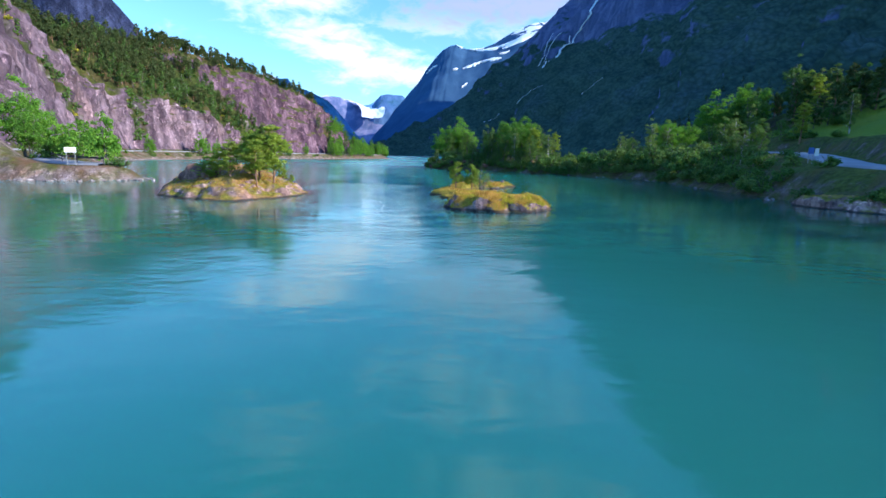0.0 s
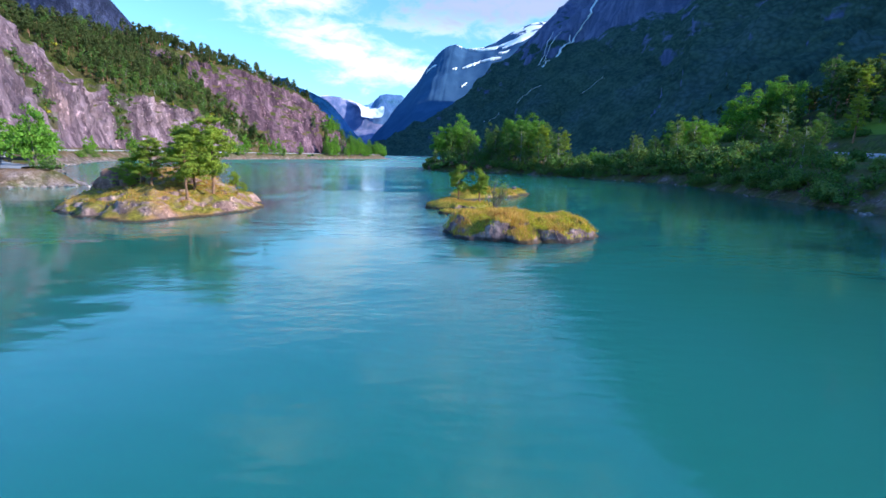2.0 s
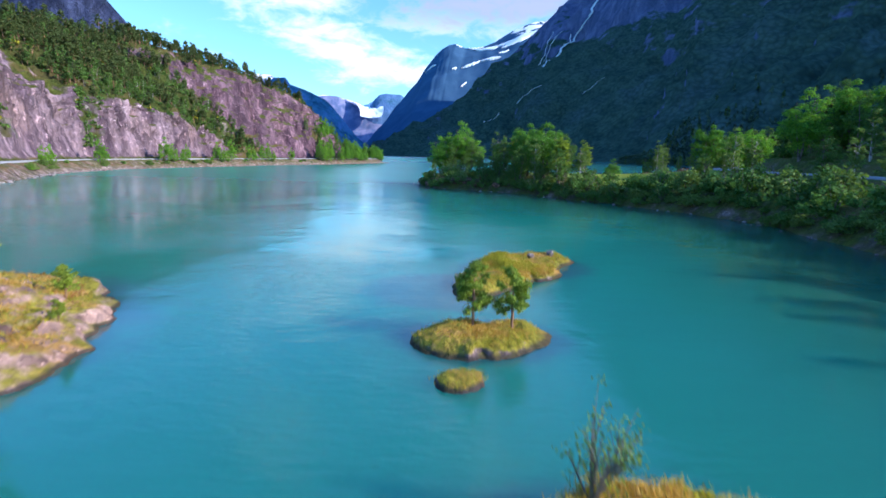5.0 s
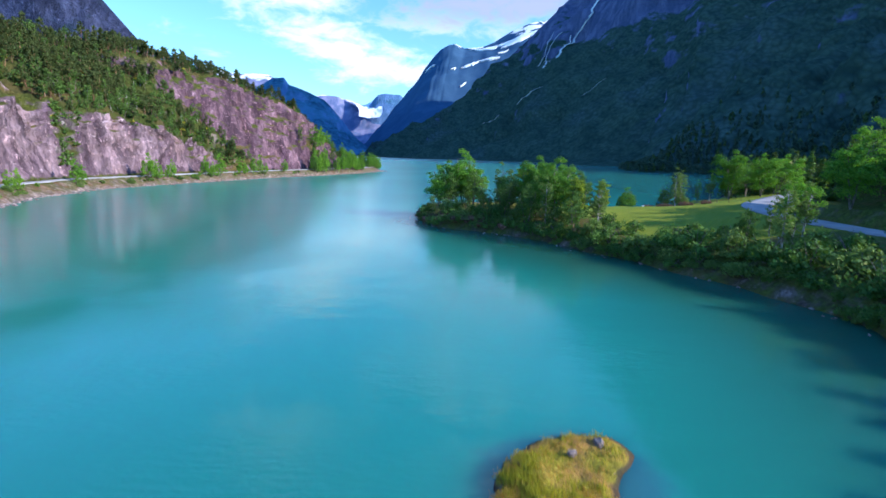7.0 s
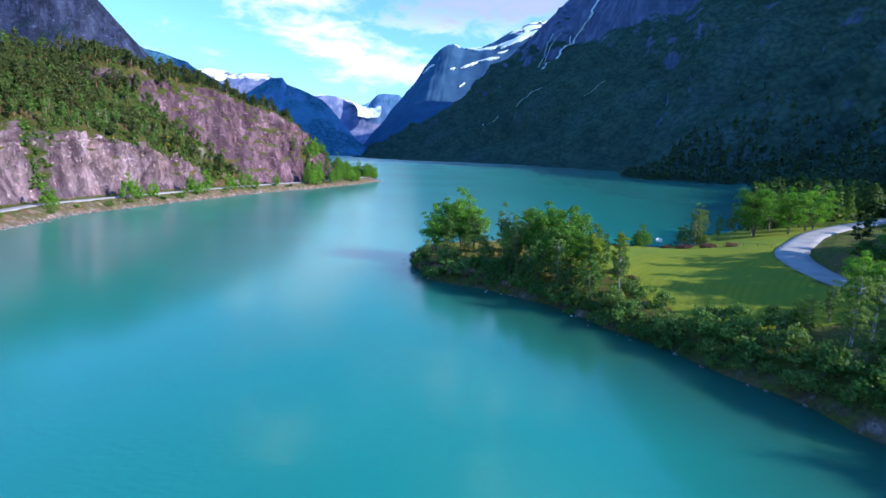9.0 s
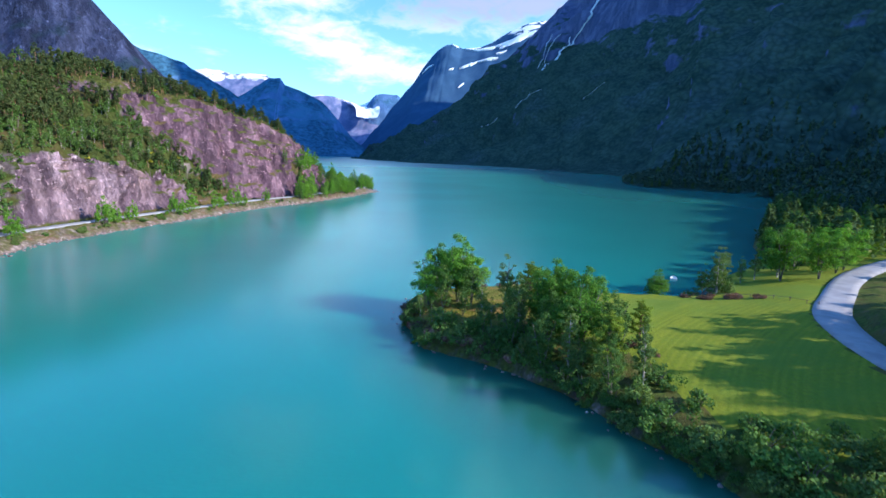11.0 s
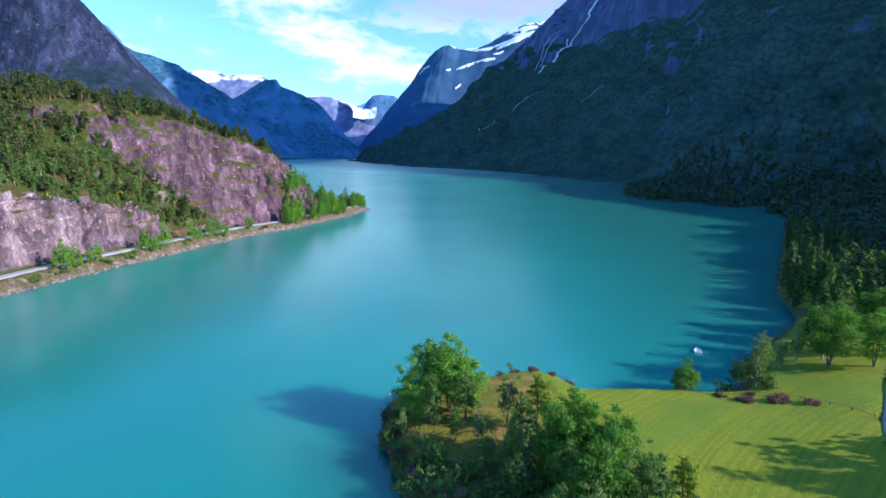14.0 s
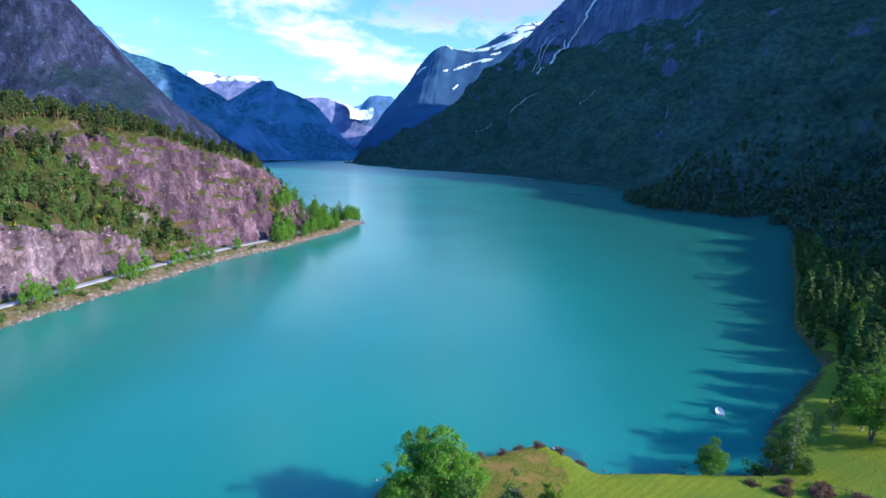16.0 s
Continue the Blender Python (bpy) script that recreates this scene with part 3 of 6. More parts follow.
def pine(seed, height, width, leaf_m, low=0.38, whorls=13, tuft=46, leaf=0.16, bark_m=None, sides=6, flat=0.42, boughs=True):
    """Meshes of a mountain pine: a bare stem, crooked boughs and flat needle tufts."""
    rng = np.random.default_rng(seed)
    k = np.linspace(0, 1, 10)
    wob = np.cumsum(rng.normal(0, 0.010 * height, (10, 2)), axis=0)
    pts = np.column_stack([wob[:, 0], wob[:, 1], height * 0.97 * k - 0.2])
    r0 = 0.018 * height
    paths = [(pts, r0 * (1 - k) ** 0.75 + 0.01)]
    C = []
    for w in range(whorls):
        f = low + (1 - low) * (w + rng.uniform(-0.3, 0.3)) / whorls
        p0 = np.array([np.interp(f, k, pts[:, c]) for c in range(3)])
        spread = width * 0.5 * (1 - max(0.0, (f - low) / (1 - low)) ** 1.6 * 0.78)
        for _ in range(rng.integers(3, 6)):
            ang, reach = rng.uniform(0, 6.28), spread * rng.uniform(0.55, 1.1)
            end = p0 + [math.cos(ang) * reach, math.sin(ang) * reach, reach * rng.uniform(0.02, 0.45)]
            mid = (p0 + end) / 2 + [0, 0, -0.08 * reach]
            if boughs:
                paths.append((np.array([p0, mid, end]), np.array([0.28 * r0, 0.18 * r0, 0.008])))
            for s in (0.5, 0.75, 1.0):
                q = mid + (end - mid) * (2 * s - 1) if s > 0.5 else mid
                C.append(q + rng.normal(0, 0.05 * width, 3) * [1, 1, 0.4])
    C.append(pts[-1])
    C = np.array(C)
    n = len(C)
    d = rng.normal(0, 1, (n, tuft, 3))
    d /= np.linalg.norm(d, axis=2, keepdims=True)
    R = width * rng.uniform(0.07, 0.13, (n, 1, 1))
    P = (C[:, None] + d * R * rng.uniform(0.2, 1.1, (n, tuft, 1)) * [1, 1, flat]).reshape(-1, 3)
    V, Q = leaves(rng, P, d.reshape(-1, 3), leaf, long=3.4, lift=0.5)
    TV, TQ = tubes(paths, sides)
    return mesh_of("trunk", TV, TQ, bark_m or BARK_PINE, smooth=True), mesh_of("crown", V, Q, leaf_m)


def shrub(seed, height, width, leaf_m, per=60, blobs=22, leaf=0.22):
    rng = np.random.default_rng(seed)
    paths = []
    for _ in range(7):
        ang, r = rng.uniform(0, 6.28), width * 0.4 * rng.uniform(0.3, 1)
        end = np.array([math.cos(ang) * r, math.sin(ang) * r, height * rng.uniform(0.55, 0.9)])
        paths.append((np.array([[0, 0, -0.2], end * [0.4, 0.4, 0.5], end]), np.array([0.035, 0.025, 0.008]) * height / 2))
    C = np.column_stack([rng.normal(0, 0.24 * width, (blobs, 2)), rng.uniform(0.12, 0.85, blobs) * height])
    C[:, 2] *= 1 - 0.45 * np.minimum(1, np.hypot(C[:, 0], C[:, 1]) / (0.5 * width))
    d = rng.normal(0, 1, (blobs, per, 3))
    d /= np.linalg.norm(d, axis=2, keepdims=True)
    R = width * rng.uniform(0.10, 0.20, (blobs, 1, 1))
    P = (C[:, None] + d * R * rng.uniform(0.3, 1.15, (blobs, per, 1))).reshape(-1, 3)
    P[:, 2] = np.abs(P[:, 2])
    V, Q = leaves(rng, P, d.reshape(-1, 3), leaf)
    TV, TQ = tubes(paths, 5)
    return mesh_of("stem", TV, TQ, BARK), mesh_of("crown", V, Q, leaf_m)


def planted(name, meshes, label, category, x, y, z, scale=1.0, turn=0.0, group="", stretch=1.0):
    """One tree or shrub with its wood and crown as parts."""
    root = new(name)
    root.empty_display_size = 0.5
    root.matrix_basis = Matrix.LocRotScale((x, y, z), Euler((0, 0, turn)), (scale, scale, scale * stretch))
    tagged(root, label, category, group)
    for me in meshes:
        piece(me.name.split(".")[0], me, root)
    return root


def inside_distance(poly, x, y):
    """Distance to the outline, positive inside."""
    p = np.asarray(poly, float)
    q = np.roll(p, -1, axis=0)
    best = np.full(x.shape, 1e9)
    inn = np.zeros(x.shape, bool)
    for (ax, ay), (bx, by) in zip(p, q):
        ex, ey = bx - ax, by - ay
        s = np.clip(((x - ax) * ex + (y - ay) * ey) / (ex * ex + ey * ey + 1e-9), 0, 1)
        best = np.minimum(best, np.hypot(x - ax - s * ex, y - ay - s * ey))
        if ay != by:
            inn ^= ((ay > y) != (by > y)) & (x < (bx - ax) * (y - ay) / (by - ay) + ax)
    return np.where(inn, best, -best)


def line_distance(path, x, y):
    """Distance to a line, its height there, and which side (positive: right of its run)."""
    best, zz, side = np.full(x.shape, 1e9), np.zeros(x.shape), np.ones(x.shape)
    for (ax, ay, az), (bx, by, bz) in zip(path[:-1], path[1:]):
        ex, ey = bx - ax, by - ay
        s = np.clip(((x - ax) * ex + (y - ay) * ey) / (ex * ex + ey * ey), 0, 1)
        d = np.hypot(x - ax - s * ex, y - ay - s * ey)
        m = d < best
        best, zz = np.where(m, d, best), np.where(m, az + s * (bz - az), zz)
        side = np.where(m, np.sign((x - ax) * ey - (y - ay) * ex), side)
    return best, zz, side


def smooth01(v, a, b):
    k = np.clip((v - a) / (b - a), 0, 1)
    return k * k * (3 - 2 * k)


def curve_through(points, step):
    """Even points along a smooth line through the given ones."""
    p = np.asarray(points, float)
    out = []
    for i in range(len(p) - 1):
        a, b, c, d = p[max(i - 1, 0)], p[i], p[i + 1], p[min(i + 2, len(p) - 1)]
        n = max(2, int(np.linalg.norm(c - b) / step))
        for s in np.arange(n) / n:
            out.append(0.5 * (2 * b + (c - a) * s + (2 * a - 5 * b + 4 * c - d) * s * s + (3 * b - a - 3 * c + d) * s**3))
    out.append(p[-1])
    return np.array(out)


def ribbon(line, width, lift=0.0, thick=0.12):
    """A strip of road with its edges turned down."""
    t = np.gradient(line, axis=0)
    t[:, 2] = 0
    t /= np.linalg.norm(t, axis=1, keepdims=True)
    r = np.column_stack([t[:, 1], -t[:, 0], np.zeros(len(t))])
    w = np.broadcast_to(np.asarray(width, float), (len(line),))[:, None]
    cols = [line - r * (w / 2 + 0.15) + [0, 0, lift - thick]]
    for s in np.linspace(-0.5, 0.5, 5):
        cols.append(line + r * w * s + [0, 0, lift + 0.05 * (1 - 4 * s * s)])
    cols.append(line + r * (w / 2 + 0.15) + [0, 0, lift - thick])
    return sheet(np.stack(cols, 1))


# ---- water ----
ring = [12, 30, 60, 110, 180, 280, 420, 650, 1000, 1600, 2600, 4200, 4990]
span_x = np.unique(np.r_[-np.array(ring[::-1]), 0, ring])
gx, gy = np.meshgrid(span_x, span_x + 40, indexing="ij")
V, Q = sheet(np.dstack([gx, gy, np.zeros_like(gx)]))
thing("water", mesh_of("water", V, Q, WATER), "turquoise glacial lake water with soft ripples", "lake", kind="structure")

# ---- the wooded hillside with its cliffs, along the left shore ----
SHORE_Y = np.array([20, 40, 75, 110, 130, 150, 180, 200, 225, 250, 275, 300, 315, 330, 360, 385, 400])
SHORE_X = np.array([-75, -72, -66, -78, -88, -96, -102, -98, -91, -85, -77, -65.5, -60, -55, -45.5, -41, -46])
# inland distance and height of the hill's break lines, from the roadside up
BREAKS = {
    20: ((14, 6), (25, 24), (32, 40), (48, 56), (90, 75), (150, 90), (260, 100)),
    75: ((13, 6), (22, 22), (30, 42), (46, 60), (85, 78), (150, 92), (260, 100)),
    110: ((12, 6), (17, 22), (24, 38), (30, 48), (60, 68), (120, 84), (260, 92)),
    130: ((12, 6), (15, 18), (19, 31), (24, 43), (48, 60), (110, 78), (260, 86)),
    150: ((11.5, 6), (13.5, 15), (16, 23), (19, 30), (42, 46), (90, 66), (260, 74)),
    180: ((11.5, 6), (12.8, 12), (14, 18), (15.5, 22), (36, 37), (80, 58), (260, 63)),
    200: ((11.5, 6), (12.6, 12), (13.6, 18), (15, 23), (36, 38), (75, 56), (260, 57)),
    225: ((11.5, 6), (12.4, 11), (13.4, 16), (14.5, 20), (32, 34), (60, 53), (240, 52)),
    240: ((11.5, 5), (12.5, 8), (14, 11), (17, 14), (33, 33), (57, 53), (230, 50)),
    250: ((11.5, 4.5), (12.8, 8.5), (14.5, 13), (30, 30), (40, 46), (58, 53), (220, 49)),
    260: ((12, 4.5), (15, 8), (19, 13), (30, 30), (40, 46), (58, 53), (210, 48)),
    275: ((12, 4.5), (16, 9), (21, 16), (32, 34), (43, 48), (60, 53.5), (200, 46)),
    300: ((10.5, 4.5), (14, 10), (20, 20), (28, 31), (37.5, 43.5), (60, 50), (180, 42)),
    315: ((10, 4.5), (13, 10), (18, 19), (23.5, 28), (30.5, 38.5), (55, 44), (160, 36)),
    326: ((9.5, 4.5), (12, 9.5), (16, 18), (20.5, 26), (25.5, 34), (48, 39), (150, 30)),
    334: ((9.3, 4.2), (11.5, 8.5), (14.5, 14.5), (17.5, 20.5), (21, 26.5), (40, 31), (140, 24)),
    340: ((9.2, 4), (11, 7), (13.5, 11.5), (16, 16), (19.5, 20), (36, 24), (135, 16)),
    348: ((9, 3.5), (11.5, 5), (15, 7), (20, 9.5), (32, 14), (55, 18), (130, 12)),
    360: ((9, 3.2), (12, 4), (16, 5), (22, 7), (36, 10), (60, 12), (120, 6)),
    385: ((7, 2.2), (9, 2.5), (12, 2.8), (16, 3), (24, 2), (40, 0), (100, -2)),
    400: ((6, -1), (8, -1), (10, -1), (12, -1), (20, -1.5), (40, -2), (100, -3)),
}
ys = np.arange(20, 400.1, 1.25)
shore_x = np.interp(ys, SHORE_Y, SHORE_X) + 1.1 * fbm(np.column_stack([ys, ys * 0, ys * 0]), 0.11, 4, seed=3)
for _ in range(2):
    shore_x = np.convolve(np.pad(shore_x, 2, "edge"), [0.1, 0.2, 0.4, 0.2, 0.1], "valid")
keys = np.array(sorted(BREAKS))
low = smooth01(ys, 372, 396)
cols_o, cols_z = [], []
for o, z in ((-2.5, -1.6), (0, -0.15), (1.3, 0.9), (4.0, 2.3), (5.0, 2.75), (9.8, 2.8)):
    pinch = np.where(ys > 360, 1 - 0.4 * smooth01(ys, 360, 385), 1.0)
    cols_o.append(np.full(len(ys), o) * pinch)
    cols_z.append(z * (1 - low) - 1.0 * low)
for c in range(7):
    cols_o.append(np.interp(ys, keys, [BREAKS[k][c][0] for k in keys]))
    cols_z.append(np.interp(ys, keys, [BREAKS[k][c][1] for k in keys]))
cols_o, cols_z = np.array(cols_o).T, np.array(cols_z).T
steps = [2, 2, 3, 1, 4, 2, 7, 8, 12, 14, 14, 14]
dense = [0.0]
for c, n in enumerate(steps):
    dense += [c + (k + 1) / n for k in range(n)]
dense = np.array(dense)
at_col = np.arange(13)
hill_o = np.array([np.interp(dense, at_col, row) for row in cols_o])
hill_z = np.array([np.interp(dense, at_col, row) for row in cols_z])
hill = np.dstack([shore_x[:, None] - hill_o, np.broadcast_to(ys[:, None], hill_o.shape), hill_z])
rough = smooth01(dense, 5.4, 7.6)[None, :, None] * (1 - low)[:, None, None]
flatp = hill.reshape(-1, 3)
nrm = -normals(hill)
nrm *= np.sign(nrm[..., 2:3] + 1e-6)
crag = fbm(flatp * [1, 1, 0.40], 0.085, 6, 0.60, seed=11).reshape(hill.shape[:2])
ledge = (1 - np.abs(fbm(flatp * [1, 1, 1.7], 0.16, 4, 0.55, seed=31))).reshape(hill.shape[:2])
chip = fbm(flatp, 0.42, 3, 0.55, seed=21).reshape(hill.shape[:2])
amp = np.interp(dense, [6, 8, 10, 12], [1.6, 2.6, 3.0, 4.0])[None, :]
hill = hill + nrm * rough * (crag * amp + (ledge - 0.6) * 1.7 + chip * 1.25)[..., None]
hill[..., 2] += (1 - rough[..., 0]) * (chip * 0.16) * (hill[..., 2] > 0.1)
V, Q = sheet(hill)
# where the woods stand: above the lower cliff, and above and beside the upper one
LOW_TOP = ((20, 75, 108, 122, 150, 165, 182, 187, 191, 204, 214, 223, 234, 246, 254, 256.5, 258, 400), (60, 60, 62, 52, 45, 41, 37, 27, 21, 22.5, 21.5, 19, 18, 15, 13, 8, 3.5, 3.5))
HIGH_TOP = ((234, 247, 262, 277, 284, 295, 306, 314, 326, 334, 339, 345, 400), (44, 49, 51, 51, 48.5, 45, 42, 39, 34.5, 28, 22, 5, 5))
HIGH_FOOT = ((236, 247, 252, 256, 260, 266, 270, 272, 276, 290, 400), (47, 43, 37.5, 34, 28, 21, 15, 8, 4, 3.2, 3.2))


def wooded_at(p):
    stray = 1.8 * fbm(p, 0.09, 4, 0.6, seed=61) + 1.2 * fbm(p, 0.35, 3, 0.6, seed=62)
    y = p[:, 1] + 1.2 * stray
    z = p[:, 2] + stray
    slab = (y > 236) & (z > np.interp(y, *HIGH_FOOT)) & (z < np.interp(y, *HIGH_TOP))
    cleft = (y > 250) & (fbm(p * [1, 1, 0.22], 0.085, 3, 0.5, seed=66) > 0.60)
    gully = (np.abs(y - 118 - (42 - z) * 1.05) < 3.5) & (z > 9) & (z < 50)
    gully |= (np.abs(y - 184.5 - z * 0.18) < 2.2 + 0.06 * z) & (z > 4) & (z < 50)
    return ((z > np.interp(y, *LOW_TOP)) & (~slab | cleft)) | gully


wooded = wooded_at(V[Q].mean(axis=1)) & (np.tile(np.arange(len(dense) - 1), len(ys) - 1) > np.searchsorted(dense, 6.0))
hillside = thing("hillside", mesh_of("hillside", V, Q, [HILL, FLOOR, ROADBANK], np.where(np.tile(np.arange(len(dense) - 1), len(ys) - 1) < np.searchsorted(dense, 4.0), 2, wooded), smooth=True), "steep hillside of purple-grey rock cliffs with green ledges above the lake road", "hillside", kind="structure")
hill_n = -normals(hill)
hill_n *= np.sign(hill_n[..., 2:3] + 1e-6)

# the shore road at the foot of the cliffs
k = ys < 378
road_line = np.column_stack([shore_x - 7.3 + 1.6 * smooth01(ys, 340, 378), ys, np.full(len(ys), 2.95)])[k][4:]
sm = road_line.copy()
for _ in range(20):
    sm[1:-1] = (sm[:-2] + 2 * sm[1:-1] + sm[2:]) / 4
V, Q = ribbon(sm[::2], 3.2, 0.12, 0.35)
thing("road", mesh_of("road", V, Q, ROAD, smooth=True), "narrow pale asphalt road along the lake shore", "road", kind="structure")

# ---- the valley's right side ----


def valley_side(name, feet, crests, shape, nu, nv, material, label, amp, seed, gully=0.5, kind="structure", category="mountain", freq=0.006, fine=0.02):
    """A mountain side lofted from its foot to its crest. shape: (share of the way up, share of the height)."""
    feet, crests = np.asarray(feet, float), np.asarray(crests, float)
    u = np.linspace(0, len(feet) - 1, nu)
    at = np.arange(len(feet))
    F = np.column_stack([np.interp(u, at, feet[:, c]) for c in range(3)])
    C = np.column_stack([np.interp(u, at, crests[:, c]) for c in range(3)])
    v = np.linspace(0, 1, nv)
    sv, sz = np.array(shape).T
    rise = np.interp(v, sv, sz)
    P = F[:, None] + (C - F)[:, None] * v[None, :, None]
    P[..., 2] = F[:, None, 2] + (C - F)[:, None, 2] * rise[None, :]
    p = P.reshape(-1, 3)
    n = normals(P)
    n *= np.sign(n[..., 2:3] + 1e-6)
    tall = smooth01(v, 0.0, 0.25)[None, :] * (1 - 0.6 * smooth01(v, 0.85, 1.0))[None, :]
    a = fbm(p, freq, 5, 0.5, seed).reshape(nu, nv)
    run = np.column_stack([np.repeat(u, nv) * 1.3, np.tile(v, nu) * 1.2, np.zeros(nu * nv)])
    g = -np.abs(fbm(run, 1.0, 4, 0.55, seed + 7)).reshape(nu, nv) + 0.35
    f = fbm(p, fine, 4, 0.55, seed + 13).reshape(nu, nv)
    P = P + n * (tall * amp * (a + gully * g) + amp * 0.10 * f * smooth01(v, 0.0, 0.06)[None, :])[..., None]
    V, Q = sheet(P)
    ob = thing(name, mesh_of(name, V, Q, material, smooth=True), label, category, kind=kind)
    return ob, P


FOOT = [(-345, 2010), (-304, 1926), (-210, 1640), (-100, 1383), (39, 1247), (144, 1081), (197, 850), (240, 735), (205, 640), (166, 540), (160, 505), (180, 440), (212, 392), (182, 330), (118, 236), (92, 196), (100, 150)]
CREST = [(-290, 2080, 40), (-164, 2200, 92), (63, 2230, 232), (218, 2250, 370), (335, 2270, 480), (545, 2300, 690), (900, 2100, 900), (1050, 1800, 900), (1100, 1500, 850), (1080, 1250, 720), (1050, 1100, 640), (1020, 950, 490), (1000, 800, 430), (960, 650, 370), (880, 480, 290), (760, 320, 210), (600, 160, 150)]
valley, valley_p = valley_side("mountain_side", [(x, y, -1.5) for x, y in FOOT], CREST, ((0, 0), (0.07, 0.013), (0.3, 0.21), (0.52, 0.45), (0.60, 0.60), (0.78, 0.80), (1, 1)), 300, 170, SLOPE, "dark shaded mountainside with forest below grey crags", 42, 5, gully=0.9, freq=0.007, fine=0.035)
# closing slope behind the crest, raised into unseen peaks that cast shade
CREST = CREST + [(480, 30, 110)]
BACK = [0.3] * 5 + [2.4] + [2.2] * 3 + [2.9, 3.2, 3.4, 3.2] + [3.0, 3.0, 2.9, 3.7, 4.8]
V, Q = sheet(np.stack([np.array(CREST), np.array([(x + 700, y + 250, z * k) for (x, y, z), k in zip(CREST, BACK)]), np.array([(x + 1700, y + 450, 0) for x, y, z in CREST])], 1))
thing("mountain_back", mesh_of("mountain_back", V, Q, SLOPE), "unseen peaks behind the crest, added to cast shade", "mountain", kind="structure")

# ---- far mountains ----
MT = ((0, 0), (0.12, 0.06), (0.5, 0.42), (0.8, 0.80), (1, 1))


def far_mountain(name, crest, foot_back, foot_y, material, label, amp, seed, nu=120, nv=70, shift=0.0):
    feet = [(x + shift - (x * foot_back), foot_y(x), -2) for x, y, z in crest]
    ob, P = valley_side(name, feet, crest, MT, nu, nv, material, label, amp, seed, gully=0.15, freq=0.0035, fine=0.012)
    back = np.stack([P[:, -1], P[:, -1] * [1.1, 1.0, 0.0] + [0, 900, 0]], 1)
    V, Q = sheet(back)
    piece("far_side", mesh_of("far_side", V, Q, material), ob)
    return ob, P


snowy_ob, snowy_p = far_mountain("snowy_mountain", [(-560, 3560, 12), (-464, 3600, 152), (-372, 3610, 275), (-311, 3620, 358), (-199, 3640, 488), (-110, 3650, 615), (-33, 3650, 705), (20, 3650, 735), (60, 3660, 745), (130, 3670, 722), (244, 3680, 738), (360, 3700, 790), (462, 3720, 850), (600, 3740, 905), (730, 3760, 930), (900, 3780, 800), (1300, 3800, 700)], 0.0, lambda x: 2450 if x > -100 else 2450 + (-100 - x) * 2.2, FAR_SNOW, "haze-blue mountain with snow fields near its rounded top", 24, 41, shift=-150)
far_mountain("left_mountain", [(-1500, 1250, 640), (-1250, 1290, 560), (-1050, 1300, 470), (-955, 1300, 442), (-890, 1300, 412), (-832, 1300, 385), (-798, 1300, 349), (-774, 1300, 315), (-753, 1300, 289), (-724, 1300, 242), (-688, 1300, 202), (-634, 1300, 136), (-612, 1300, 100), (-590, 1300, 55), (-568, 1300, 2)], 0.0, lambda x: 900, FAR_LEFT, "steep rock mountain behind the wooded hill, shade and haze in its colour", 38, 51, shift=0)
far_mountain("blue_ridge", [(-1600, 1950, 620), (-1350, 1980, 520), (-1180, 2000, 465), (-1144, 2000, 426), (-1123, 2000, 396), (-1091, 2000, 376), (-1035, 2000, 362), (-979, 2000, 340), (-940, 2000, 327), (-900, 2000, 297), (-844, 2000, 265), (-780, 2000, 233), (-747, 2000, 210), (-683, 2000, 145), (-640, 2000, 70), (-600, 2000, 2)], 0.0, lambda x: 1550, FAR, "haze-blue mountain ridge", 32, 61, shift=-20)
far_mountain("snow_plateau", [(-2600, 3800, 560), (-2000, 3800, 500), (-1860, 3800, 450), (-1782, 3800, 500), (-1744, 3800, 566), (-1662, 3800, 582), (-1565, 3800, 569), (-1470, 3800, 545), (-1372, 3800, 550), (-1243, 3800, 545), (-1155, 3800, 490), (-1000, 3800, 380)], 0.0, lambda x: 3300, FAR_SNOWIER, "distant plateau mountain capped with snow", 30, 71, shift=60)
far_mountain("cone_mountain", [(-1500, 2950, 150), (-1300, 2980, 240), (-1191, 3000, 272), (-1136, 3000, 309), (-1043, 3000, 373), (-964, 3000, 416), (-899, 3000, 418), (-872, 3000, 385), (-825, 3000, 367), (-751, 3000, 339), (-675, 3000, 302), (-600, 3000, 218), (-548, 3000, 148), (-499, 3000, 98), (-458, 3000, 67), (-405, 3000, 30), (-340, 3000, 2)], 0.0, lambda x: 2480, FAR, "haze-blue cone-shaped mountain above the far end of the lake", 34, 81, shift=70)
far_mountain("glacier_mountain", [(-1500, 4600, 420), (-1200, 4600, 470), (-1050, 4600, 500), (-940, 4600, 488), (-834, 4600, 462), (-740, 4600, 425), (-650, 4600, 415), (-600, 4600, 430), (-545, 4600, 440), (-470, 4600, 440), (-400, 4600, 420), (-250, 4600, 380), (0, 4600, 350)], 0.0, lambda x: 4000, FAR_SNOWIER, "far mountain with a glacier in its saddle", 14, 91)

far_mountain("dark_peak", [(-690, 4500, 330), (-640, 4500, 405), (-605, 4500, 455), (-560, 4500, 498), (-500, 4500, 508), (-440, 4500, 502), (-380, 4500, 500), (-250, 4500, 400), (0, 4500, 350)], 0.0, lambda x: 4150, FAR, "dark haze-blue peak beside the glacier", 12, 96)


